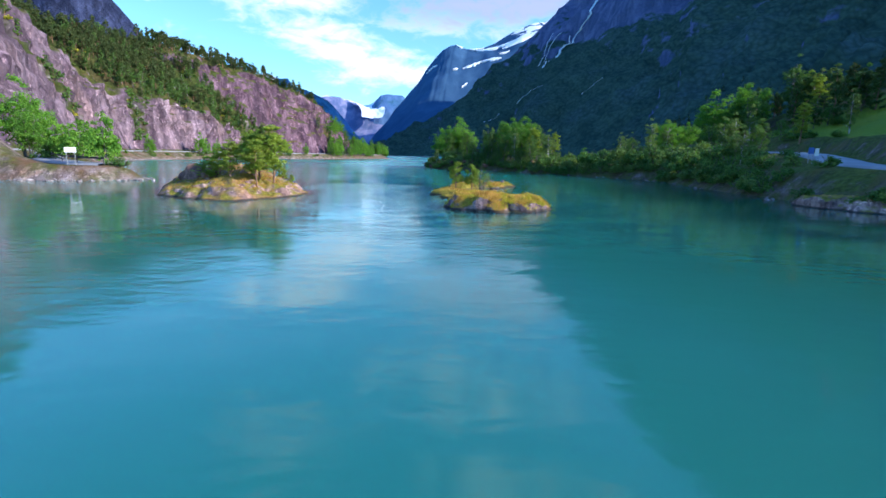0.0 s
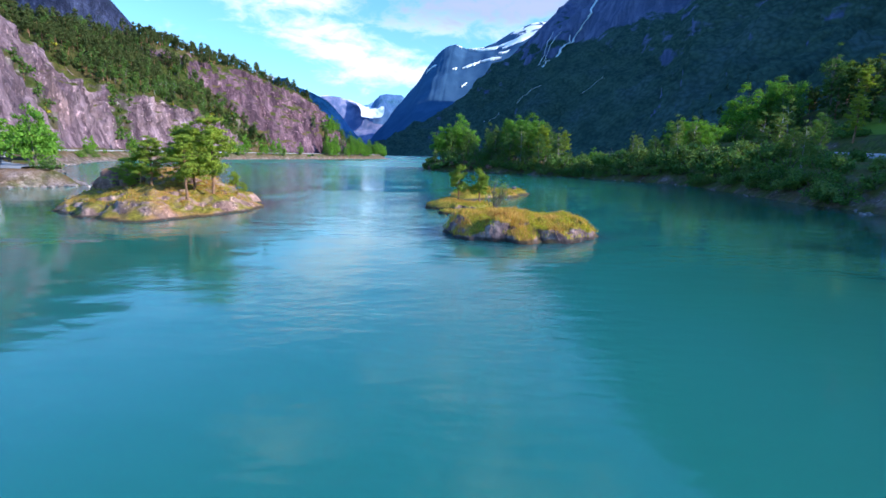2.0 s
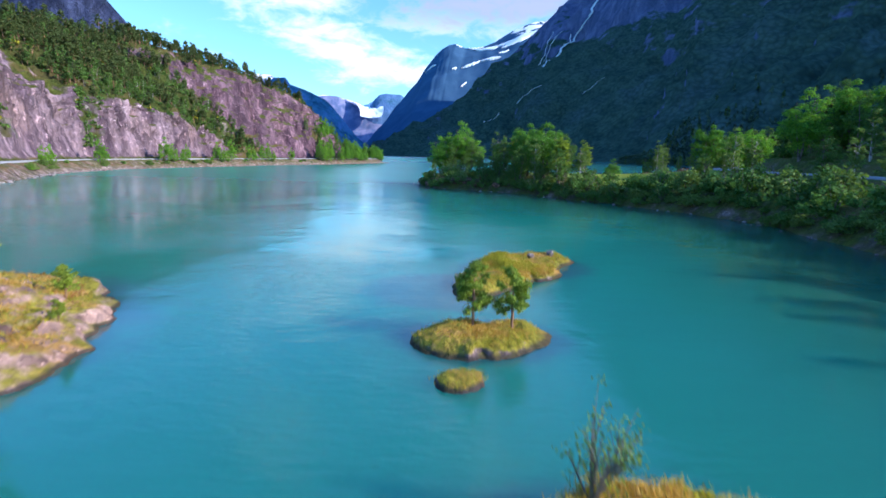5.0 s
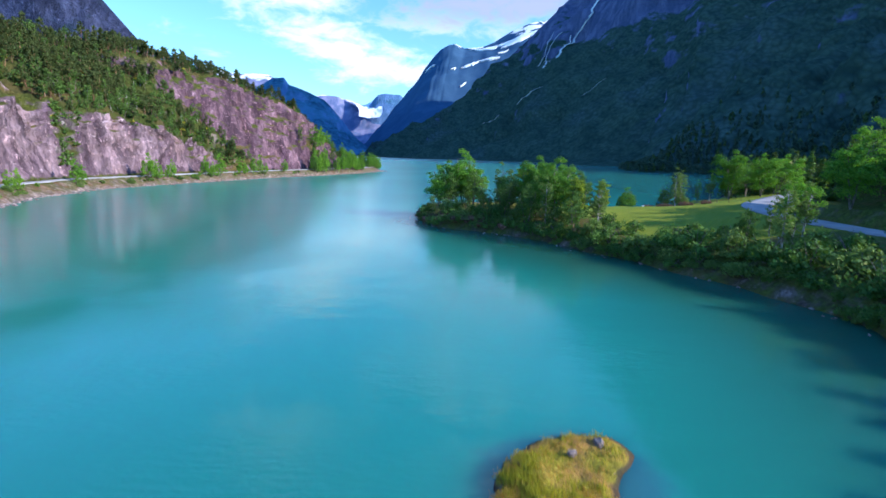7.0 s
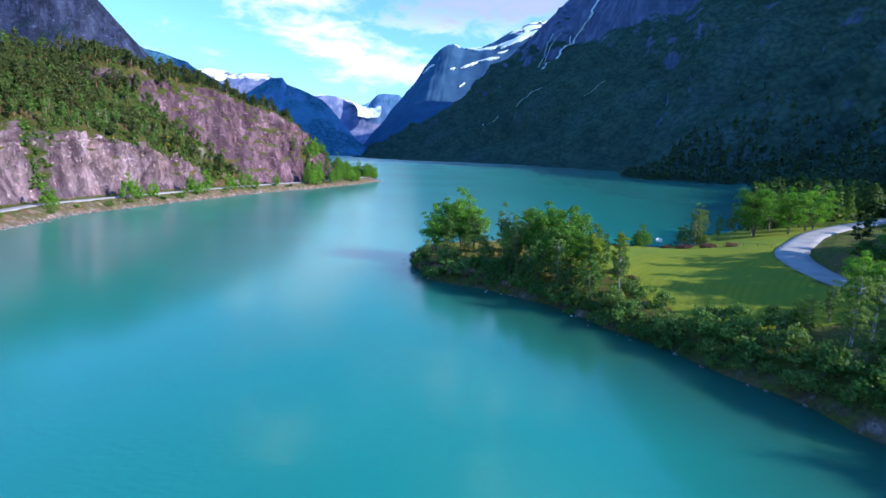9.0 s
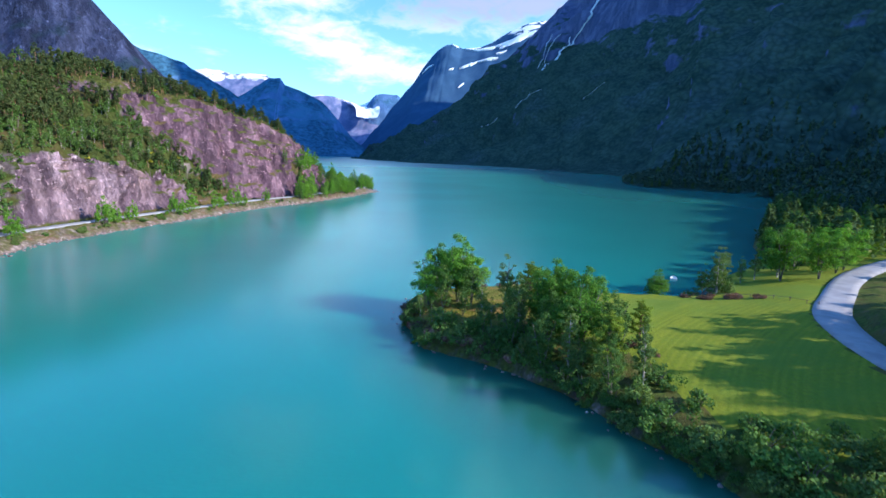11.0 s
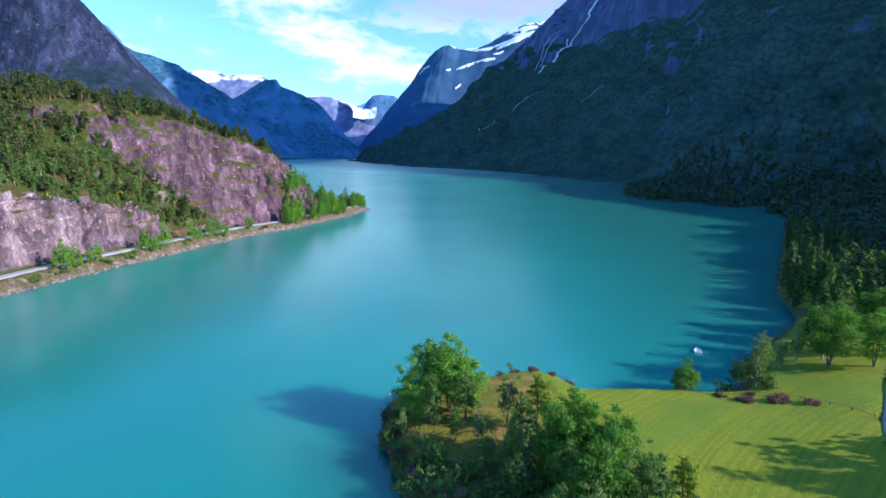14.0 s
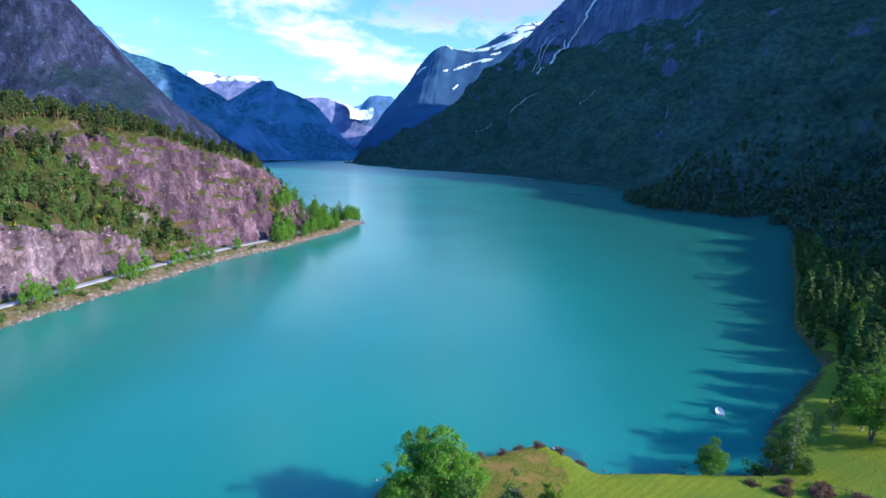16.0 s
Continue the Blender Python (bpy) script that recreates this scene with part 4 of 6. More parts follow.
def snow_patch(P, u0, v0, u1, v1, wide, seed, label="old snow field in a hollow near the mountain top"):
    """A long snow field lying on a mountain side, between two places on it."""
    n, m = P.shape[:2]
    k = np.linspace(0, 1, 60)
    w = np.linspace(-1, 1, 9)
    U = (u0 + (u1 - u0) * k)[:, None] + 0 * w[None]
    edge = np.clip(np.sin(np.pi * np.clip(k, 0.02, 0.98)), 0, 1) ** 0.5 * (1 + 0.5 * fbm(np.column_stack([k * 9, k * 0, k * 0 + seed]), 1.0, 3, seed=seed))
    Vv = (v0 + (v1 - v0) * k)[:, None] + wide * edge[:, None] * w[None]
    a, b = np.clip(U, 0, 0.999) * (n - 1), np.clip(Vv, 0, 0.999) * (m - 1)
    i, j = a.astype(int), b.astype(int)
    fa, fb = (a - i)[..., None], (b - j)[..., None]
    S = (P[i, j] * (1 - fa) + P[i + 1, j] * fa) * (1 - fb) + (P[i, j + 1] * (1 - fa) + P[i + 1, j + 1] * fa) * fb
    S = S + np.array([0, -9, 5]) * (1 - (w**4)[None, :, None])
    V, Q = sheet(S)
    thing("snow_field", mesh_of("snow_field", V, Q, ICE, smooth=True), label, "snow", kind="structure")


for k, one in enumerate(((0.88, 0.885, 0.70, 0.885, 0.020), (0.76, 0.895, 0.60, 0.965, 0.014), (0.70, 0.775, 0.62, 0.80, 0.010), (0.625, 0.795, 0.565, 0.765, 0.012), (0.54, 0.76, 0.515, 0.745, 0.008), (0.59, 0.64, 0.573, 0.615, 0.007), (0.36, 0.86, 0.30, 0.915, 0.008), (0.545, 0.985, 0.50, 0.99, 0.007), (0.63, 0.985, 0.575, 0.985, 0.008), (0.73, 0.83, 0.69, 0.825, 0.007))):
    snow_patch(snowy_p, *one, k + 3)
# the glacier: a bright tongue of ice down from the saddle
u, v = np.meshgrid(np.linspace(0, 1, 40), np.linspace(0, 1, 40), indexing="ij")
gx = -840 + 250 * u + 150 * v * (1 - 0.55 * u) + 40 * np.sin(3 * v)
gy = 4570 - 330 * v
gz = 470 - 52 * np.sin(np.pi * u) * (1 - v) - 175 * v**1.1 + 0 * u
ice = np.dstack([gx, gy, gz])
ice[..., 2] += 10 * fbm(ice.reshape(-1, 3), 0.02, 4, seed=8).reshape(gx.shape)
V, Q = sheet(ice)
thing("glacier", mesh_of("glacier", V, Q, ICE, smooth=True), "bright white glacier tongue between far peaks", "glacier", kind="structure")

# waterfalls down the crags, laid on the mountainside


def on_valley(s, k):
    """A point of the mountain side: s along its foot, k up its slope, both 0 to 1."""
    a, b = s * (valley_p.shape[0] - 1), k * (valley_p.shape[1] - 1)
    i, j = min(int(a), valley_p.shape[0] - 2), min(int(b), valley_p.shape[1] - 2)
    fa, fb = a - i, b - j
    return (valley_p[i, j] * (1 - fa) + valley_p[i + 1, j] * fa) * (1 - fb) + (valley_p[i, j + 1] * (1 - fa) + valley_p[i + 1, j + 1] * fa) * fb


FALLS = (
    (14.0, ((0.342, 0.70), (0.338, 0.640), (0.334, 0.592), (0.328, 0.588), (0.321, 0.585), (0.314, 0.560), (0.309, 0.535), (0.306, 0.495), (0.308, 0.430))),
    (9.0, ((0.318, 0.588), (0.312, 0.545), (0.311, 0.491), (0.314, 0.420))),
    (5.0, ((0.314, 0.350), (0.306, 0.334), (0.297, 0.326), (0.285, 0.318))),
    (3.5, ((0.268, 0.298), (0.258, 0.290), (0.248, 0.272))),
    (2.2, ((0.303, 0.615), (0.294, 0.578), (0.286, 0.538))),
    (2.2, ((0.311, 0.598), (0.299, 0.574), (0.291, 0.550))),
    (3.0, ((0.357, 0.327), (0.349, 0.308), (0.343, 0.288))),
)
for k, (wide, way_down) in enumerate(FALLS):
    pts = []
    for (s0, k0), (s1, k1) in zip(way_down[:-1], way_down[1:]):
        for q in np.linspace(0, 1, 7)[:-1]:
            pts.append(on_valley(s0 + (s1 - s0) * q + 0.0012 * math.sin(9 * q + 5 * k0 + k), k0 + (k1 - k0) * q))
    pts = np.array(pts)
    w = 0.6 * wide * (0.45 + 0.5 * soft_noise(np.column_stack([np.arange(len(pts)) * 0.6, pts[:, 0] * 0, pts[:, 0] * 0 + k]), k))
    cols = [pts + np.array([a, -0.35 * a, 0]) * w[:, None] * 0.5 + [-6.0 + 2 * abs(a), -9.0 + 3 * abs(a), 5.0] for a in (-1, -0.4, 0.4, 1)]
    V, Q = sheet(np.stack(cols, 1))
    thing("waterfall", mesh_of("waterfall", V, Q, FOAM, smooth=True), "thin white waterfall down the dark crags", "waterfall", kind="structure")
# ---- the headland, meadow and near right bank ----
RIGHT = [(-5.5, 134), (-3.6, 125), (-0.3, 117), (6.5, 112.6), (10.5, 109.3), (14.8, 104.5), (18.6, 96.5), (22, 91.5), (25.5, 85.5), (29.5, 79), (32, 71), (31.5, 60), (29.5, 47), (28.5, 36), (28.8, 25), (30.5, 10), (36, -20), (48, -60), (260, -60), (300, 330), (182, 330), (118, 236), (93, 201), (84, 178), (75, 170), (64, 160), (54, 151), (50, 143), (46, 140.0), (40, 140.9), (33, 140.2), (25, 140.9), (22.7, 143.6), (18, 147), (10, 144), (2, 141), (-3.5, 138.5)]
ROAD_R = [(33.5, 5, 2.4), (34, 22, 2.6), (36.5, 38, 2.9), (41.5, 49, 3.5), (46.5, 61, 4.2), (48.8, 75, 4.5), (48.0, 90, 4.5), (48.8, 104, 4.5), (53.8, 118, 4.5), (63, 129.5, 4.5), (77, 143.5, 4.7), (98, 157, 5.2), (130, 172, 6.5)]
x0, x1, y0, y1, st = -9, 262, -62, 330, 1.3
gx, gy = np.meshgrid(np.r_[np.arange(x0, 110, st), np.arange(110, x1, 5)], np.r_[np.arange(y0, 0, 4), np.arange(0, 185, st), np.arange(185, y1, 5)], indexing="ij")
flatxy = np.column_stack([gx.ravel(), gy.ravel(), np.zeros(gx.size)])
wig = 0.8 * fbm(flatxy, 0.13, 4, seed=77).reshape(gx.shape)
d_in = inside_distance(RIGHT, gx, gy) + wig * smooth01(gy, -20, 10)
road_r = curve_through(ROAD_R, 2.0)
d_road, z_road, side = line_distance(road_r[::2], gx, gy)
base = 0.2 + 1.9 * smooth01(d_in, -0.3, 3.0) + 0.8 * smooth01(d_in, 3, 14)
base = np.where(d_in < 0, d_in * 0.7, base)
inland = np.exp(-((d_road / 11) ** 2))
base = np.where(d_in > 0, base * (1 - inland) + (z_road - 0.05) * inland * smooth01(d_in, 0.5, 4) + base * inland * (1 - smooth01(d_in, 0.5, 4)), base)
right_of = (side > 0) & (d_road > 2.6)
# the extra 0.05 steepens unseen ground to shade the near bank
rise = np.where(right_of, (2.4 * smooth01(d_road, 2.4, 4.6) + 5.0 * smooth01(d_road, 5.0, 18)) + (0.30 + 0.05 * (1 - smooth01(gy, 55, 85))) * np.maximum(d_road - 14, 0) * (1 - 0.75 * smooth01(gy, 110, 170)), 0)
# added rise out of view, cut along the sun's line, shades the near meadow
lit_edge = gy + 0.294 * (gx - 35)
rise += np.where(right_of, 0.15 * np.maximum(gx - 85, 0), 0) * smooth01(lit_edge, 62, 80) * (1 - smooth01(lit_edge, 98, 110))
rise *= smooth01(d_in, 0.5, 9) * (1 - 0.7 * smooth01(gy, 128, 165))
rise *= 1 - 0.75 * smooth01(gy, 112, 128) * (1 - smooth01(gx, 85, 120))
bump = 0.22 * fbm(flatxy, 0.35, 3, seed=5).reshape(gx.shape) + 0.10 * fbm(flatxy, 1.1, 2, seed=6).reshape(gx.shape)
meadow = smooth01(d_in, 3.0, 6.0) * smooth01(gx, 19, 24) * (side < 0) * smooth01(d_road, 2.5, 6)
gz = base + rise + bump * smooth01(d_in, 0, 2) * smooth01(d_road, 1.9, 3.4) * (1 - 0.75 * (meadow > 0.3)) + np.where(right_of, 1.1 * fbm(flatxy, 0.12, 4, seed=15).reshape(gx.shape) * smooth01(d_road, 4, 12), 0)
ground_r = np.dstack([gx, gy, gz])
V, Q = sheet(ground_r)
keep = (d_in.ravel()[Q] > -1.6).any(axis=1)
Q = Q[keep]
mid = V[Q].mean(axis=1)
dm = inside_distance(RIGHT, mid[:, 0], mid[:, 1])
dr, _, sd = line_distance(road_r[::2], mid[:, 0], mid[:, 1])
edge = 1.2 * fbm(mid * [1, 1, 0], 0.2, 3, seed=44)
is_meadow = (mid[:, 0] + 0.35 * (mid[:, 1] - 112) + edge > 21.5 + 7.0 * smooth01(mid[:, 1], 126, 138)) & (mid[:, 0] < 110) & (dm + edge > np.where(mid[:, 1] > 118, 1.6, 6.0)) & (sd < 0) & (dr > 2.2) & (mid[:, 1] > 88)
is_meadow |= (sd > 0) & (dr + 2 * edge > 6.5) & (mid[:, 0] < 74) & (mid[:, 1] > 54) & (mid[:, 1] + edge < 82)
thing("ground", mesh_of("ground", V, Q, [SHORE, MEADOW, HEATHLAND], np.where(is_meadow, 1, np.where((mid[:, 1] > 119) & (mid[:, 0] < 32) & (dm > 0.9), 2, 0)), smooth=True), "headland ground with mown green meadow and rough rocky banks", "ground", kind="structure")
V, Q = ribbon(road_r, np.interp(road_r[:, 1], [0, 100, 118, 130, 172], [3.4, 3.6, 4.4, 4.2, 3.6]), 0.10, 0.3)
thing("road_bend", mesh_of("road_bend", V, Q, ROAD, smooth=True), "pale asphalt lane bending past the meadow", "road", kind="structure")


def ground_at(x, y):
    """Height of the right-hand ground."""
    i = np.searchsorted(gx[:, 0], x) - 1
    j = np.searchsorted(gy[0], y) - 1
    i, j = int(np.clip(i, 0, gx.shape[0] - 2)), int(np.clip(j, 0, gx.shape[1] - 2))
    a, b = (x - gx[i, 0]) / (gx[i + 1, 0] - gx[i, 0]), (y - gy[0, j]) / (gy[0, j + 1] - gy[0, j])
    return float((gz[i, j] * (1 - a) + gz[i + 1, j] * a) * (1 - b) + (gz[i, j + 1] * (1 - a) + gz[i + 1, j + 1] * a) * b)


# ---- the near left bank ----
LEFT = [(-32.5, 50.5), (-37, 46.8), (-45, 45.2), (-58, 42), (-75, 25), (-120, 10), (-125, 120), (-86, 128), (-76, 108), (-58, 82), (-46, 64), (-37, 55)]
lx, ly = np.meshgrid(np.arange(-122, -30, 0.9), np.arange(12, 130, 0.9), indexing="ij")
lf = np.column_stack([lx.ravel(), ly.ravel(), np.zeros(lx.size)])
ld = inside_distance(LEFT, lx, ly) + 0.5 * fbm(lf, 0.25, 3, seed=9).reshape(lx.shape)
ROAD_L = [(-36.5, 51.5, 1.55), (-41, 53, 1.6), (-47, 57.5, 1.7), (-55, 66, 2.0), (-64, 78, 2.4), (-73.5, 92, 2.8), (-84, 110, 3.0), (-95, 130, 3.0)]
road_l = curve_through(ROAD_L, 2.0)
ldr, lzr, lside = line_distance(road_l[::2], lx, ly)
lz = 0.1 + 1.3 * smooth01(ld, -0.2, 2.4)
lz = np.where(ld < 0, ld * 0.7, lz)
near_road = np.exp(-((ldr / 5) ** 2))
lz = np.where(ld > 0, lz * (1 - near_road) + (lzr - 0.05) * near_road * smooth01(ld, 0.3, 2.5) + lz * near_road * (1 - smooth01(ld, 0.3, 2.5)), lz)
lz += 3.2 * np.exp(-(((lx + 54) / 7.0) ** 2 + ((ly - 51) / 5.5) ** 2)) * smooth01(ldr, 2.2, 6) * smooth01(ld, 0, 3)
lz += np.where((lside < 0) & (ldr > 3), 0.42 * np.maximum(ldr - 3, 0) * smooth01(ld, 2, 10), 0)
lz += 0.18 * fbm(lf, 0.5, 3, seed=19).reshape(lx.shape) * smooth01(ldr, 1.9, 3.2) * smooth01(ld, 0, 1.5)
V, Q = sheet(np.dstack([lx, ly, lz]))
Q = Q[(ld.ravel()[Q] > -1.2).any(axis=1)]
thing("bank", mesh_of("bank", V, Q, ROADBANK, smooth=True), "low stony bank with grass beside the lake road", "bank", kind="structure")
V, Q = ribbon(road_l, 3.6, 0.10, 0.3)
thing("road_near", mesh_of("road_near", V, Q, ROAD, smooth=True), "pale asphalt road running out on the bank", "road", kind="structure")


def bank_at(x, y):
    i, j = int(np.clip((x + 122) / 0.9, 0, lx.shape[0] - 1)), int(np.clip((y - 12) / 0.9, 0, lx.shape[1] - 1))
    return float(lz[i, j])


# ---- islets ----


def islet(name, outline, top, seed, label, ridge=(0, 0), power=2.6, rough=0.22, na=190, nr=56, material=None, lumps=0.45, ragged=0.05):
    """A low rock islet with grass on its back; returns its points and ring shares."""
    p = np.asarray(outline, float)
    c = p.mean(axis=0)
    ang = np.arctan2(p[:, 1] - c[1], p[:, 0] - c[0])
    order = np.argsort(ang)
    ang, rad = ang[order], np.hypot(p[:, 0] - c[0], p[:, 1] - c[1])[order]
    th = np.linspace(-np.pi, np.pi, na, endpoint=False)
    r = np.interp(th, ang, rad, period=2 * np.pi)
    for _ in range(3):
        r = (np.roll(r, 1) + 2 * r + np.roll(r, -1)) / 4
    r *= 1 + ragged * fbm(np.column_stack([np.cos(th) * 2, np.sin(th) * 2, th * 0]), 1.6, 4, seed=seed)
    s = np.r_[np.linspace(0.02, 0.75, nr - 18), np.linspace(0.77, 1.12, 18)]
    X = c[0] + np.outer(r * np.cos(th), s)
    Y = c[1] + np.outer(r * np.sin(th), s)
    P = np.dstack([X, Y, X * 0])
    f = P.reshape(-1, 3)
    crown = 1 - np.clip(s, 0, 2) ** power
    swell = 1 + lumps * fbm(f, 0.35, 3, seed=seed + 1).reshape(X.shape)
    tilt = 1 + ridge[0] * (X - c[0]) + ridge[1] * (Y - c[1])
    Z = np.where(s[None] < 1, top * crown[None] * swell * np.clip(tilt, 0.35, 2.0), (1 - s[None]) * 4.0)
    steep = smooth01(s, 0.35, 0.85)[None]
    knob = fbm(f, 1.0, 4, 0.55, seed=seed + 2).reshape(X.shape)
    Z = Z + smooth01(1.05 - s, 0, 0.2)[None] * (rough * 0.5 * knob + rough * steep * (1 - np.abs(fbm(f, 0.8, 4, seed=seed + 5).reshape(X.shape))))
    Z = Z + smooth01(1.02 - s, 0, 0.1)[None] * rough * 0.28 * fbm(f, 3.2, 3, 0.6, seed=seed + 9).reshape(X.shape)
    P[..., 2] = Z - 0.05
    side = rough * 0.9 * fbm(np.dstack([X, Y, Z * 1.2]).reshape(-1, 3), 1.3, 4, seed=seed + 3).reshape(X.shape) * steep
    P[..., 0] += np.cos(th)[:, None] * side
    P[..., 1] += np.sin(th)[:, None] * side
    V, Q = sheet(P, wrap=True)
    cap = len(V)
    V = np.vstack([V, P[:, 0].mean(axis=0)[None]])
    tri = np.column_stack([np.full(na, cap), np.arange(na) * len(s), ((np.arange(na) + 1) % na) * len(s)])
    faces = [tuple(q) for q in Q.tolist()] + [tuple(q) for q in tri.tolist()]
    ob = thing(name, mesh_of(name, V, faces, material or ISLET, smooth=True), label, "islet", kind="structure")
    n = normals(P)
    n *= np.sign(n[..., 2:3] + 1e-6)
    return ob, P, n, s


def tufts(name, P, n, s, count, blade, seed, materials, label, s_max=0.86, up=0.75, wet=0.25):
    """Grass on an islet: many thin blades in tussocks."""
    rng = np.random.default_rng(seed)
    ok = np.argwhere((n[..., 2] > up) & (s[None] < s_max) & (P[..., 2] > wet))
    r = s[ok[:, 1]] + 0.02
    pick = ok[rng.choice(len(ok), count, p=r / r.sum())]
    base = P[pick[:, 0], pick[:, 1]] + np.column_stack([rng.normal(0, 0.10, (count, 2)), np.zeros(count)])
    clump = fbm(base, 1.4, 3, seed=seed)
    ln = blade * rng.uniform(0.5, 1.4, count) * (1 + 0.5 * clump)
    ang = rng.uniform(0, 6.28, count)
    lean = rng.uniform(0.1, 0.75, count)
    tip = base + np.column_stack([np.cos(ang) * lean * ln, np.sin(ang) * lean * ln, ln])
    a2 = rng.uniform(0, 6.28, count)
    w = np.column_stack([np.cos(a2), np.sin(a2), a2 * 0]) * (0.05 * ln[:, None] + 0.006)
    V = np.stack([base - w, base + w, tip], 1).reshape(-1, 3)
    V[:, 2] -= 0.02
    me = mesh_of(name, V, np.arange(3 * count).reshape(count, 3), list(materials), np.minimum((clump + rng.normal(0, 0.35, count) + (0.78 - s[pick[:, 1]]) * 1.1 > 0.1) * 1 + (fbm(base, 0.7, 3, seed=seed + 4) + rng.normal(0, 0.15, count) > 0.28) * 2 * (len(materials) > 2), len(materials) - 1))
    return thing(name, me, label, "grass", kind="stuff")


ob, P, n, s = islet("grassy_islet", [(0.6, 26.4), (0.9, 25.1), (1.5, 24.1), (2.6, 23.6), (4.2, 23.6), (5.9, 24.1), (7.0, 25.3), (7.1, 26.5), (6.3, 27.6), (4.7, 28.2), (3.2, 28.4), (1.9, 27.9)], 0.88, 5, "low islet of pale rock covered in yellow-brown grass", power=3.4, rough=0.40, lumps=0.12, ridge=(-0.05, 0.07), ragged=0.06)
NEAR_ISLET = (P, n, s)
tufts("dry_grass_cover", P, n, s, 30000, 0.12, 3, (GRASS, STRAW, RUST), "yellow and straw-brown grass on the low islet", s_max=1.0, up=0.50, wet=0.14)
ob, P, n, s = islet("narrow_islet", [(-0.8, 36.3), (0.2, 35.4), (1.8, 35.2), (3.4, 36.0), (4.4, 37.4), (3.4, 38.3), (1.6, 38.3), (0.2, 37.5)], 0.5, 15, "narrow mossy rock islet with two young pines", rough=0.22)
MID_ISLET = (P, n, s)
tufts("mossy_grass_cover", P, n, s, 7000, 0.09, 13, (GRASS, STRAW), "short green and straw grass on the narrow islet", s_max=0.9)
ob, P, n, s = islet("mossy_rock", [(0.3, 33.4), (0.9, 32.8), (1.6, 33.2), (1.5, 33.9), (0.8, 34.1)], 0.22, 25, "small moss-covered rock just above the water", rough=0.12, na=60, nr=30)
tufts("moss_cover", P, n, s, 900, 0.08, 23, (GRASS, STRAW), "yellow moss and grass on a small rock", wet=0.08)
ob, P, n, s = islet("curved_islet", [(0.9, 44.4), (0.9, 42.6), (1.9, 41.6), (3.2, 42.9), (5.0, 45.2), (7.0, 48.4), (8.6, 50.5), (7.6, 51.6), (6.0, 51.7), (3.6, 50.2), (2.5, 47.4), (1.6, 45.8)], 0.62, 35, "curved grassy islet with golden tussocks", rough=0.2)
FAR_ISLET = (P, n, s)
tufts("golden_grass_cover", P, n, s, 16000, 0.16, 33, (STRAW, GRASS), "golden and green grass on the curved islet", s_max=0.93)
ob, P, n, s = islet("pine_islet", [(-23.2, 39.0), (-20.9, 34.0), (-18.6, 30.0), (-16.0, 27.8), (-13.1, 28.1), (-11.1, 30.4), (-10.4, 34.6), (-11.5, 37.6), (-12.9, 40.4), (-17, 43.5), (-22, 43)], 1.85, 45, "rocky islet with grass and a small stand of pines", power=1.2, rough=0.36, na=220, nr=70, ridge=(-0.03, -0.01), material=ISLET_ROCKY, lumps=0.5, ragged=0.09)
BIG_ISLET = (P, n, s)
tufts("islet_turf", P, n, s, 20000, 0.13, 43, (GRASS, STRAW, RUST), "green and straw-coloured turf on the pine islet", s_max=0.85, up=0.86)

ob, P, n, s = islet("rock_slab", [(26.6, 31.5), (27.4, 28.6), (28.6, 26), (30.6, 23.5), (33, 24), (32.6, 28), (31.4, 32), (29.6, 34.6), (27.6, 34)], 0.75, 65, "sloping purple-grey rock slab at the water's edge", power=1.8, rough=0.4, material=ISLET_ROCKY)


def islet_top(isle, x, y):
    P = isle[0].reshape(-1, 3)
    k = np.argsort(np.hypot(P[:, 0] - x, P[:, 1] - y))[:3]
    return float(P[k, 2].mean())


def boulder(seed, size, flat=0.6):
    """A rough, angular stone."""
    bm = bmesh.new()
    bmesh.ops.create_icosphere(bm, subdivisions=3, radius=1.0)
    co = np.array([v.co[:] for v in bm.verts])
    d = 1 + 0.30 * fbm(co, 0.9, 3, seed=seed) + 0.10 * fbm(co, 2.6, 3, seed=seed + 1)
    for v, k in zip(bm.verts, d):
        v.co = v.co * float(k)
        v.co.z *= flat
        v.co *= size
    me = bpy.data.meshes.new("boulder")
    bm.to_mesh(me)
    bm.free()
    me.materials.append(STONE)
    return me


stones = [boulder(k, 1.0, 0.62) for k in (3, 8, 12)]
for k, (x, y, z, r) in enumerate(((5.3, 24.5, 0.5, 0.2), (5.6, 24.25, 0.24, 0.17), (6.5, 25.1, 0.3, 0.15), (2.7, 24.1, 0.3, 0.24), (6.9, 50.4, 0.42, 0.26), (5.6, 49.6, 0.48, 0.2))):
    thing("boulder", stones[k % 3], "pale weathered boulder on an islet", "boulder", Matrix.LocRotScale((x, y, z), Euler((0.3 * k, 0.2, 1.3 * k)), (r, r * 0.9, r)), group="islet boulders")

# the dark outcrop at the islet's far end
for k, (x, y, sx, sy, sz) in enumerate(((-19.0, 35.0, 1.2, 1.0, 1.05), (-20.0, 35.6, 1.1, 0.9, 0.75), (-18.0, 34.8, 1.2, 0.8, 0.75))):
    stone = boulder(70 + k, 1.0, 0.9)
    stone.materials[0] = OUTCROP
    thing("rock_outcrop", stone, "dark fractured rock outcrop on the pine islet", "rock", Matrix.LocRotScale((x, y, islet_top(BIG_ISLET, x, y) + 0.1), Euler((0.2, 0.1 * k, 1.1 * k)), (sx, sy, sz)), group="outcrop rocks")

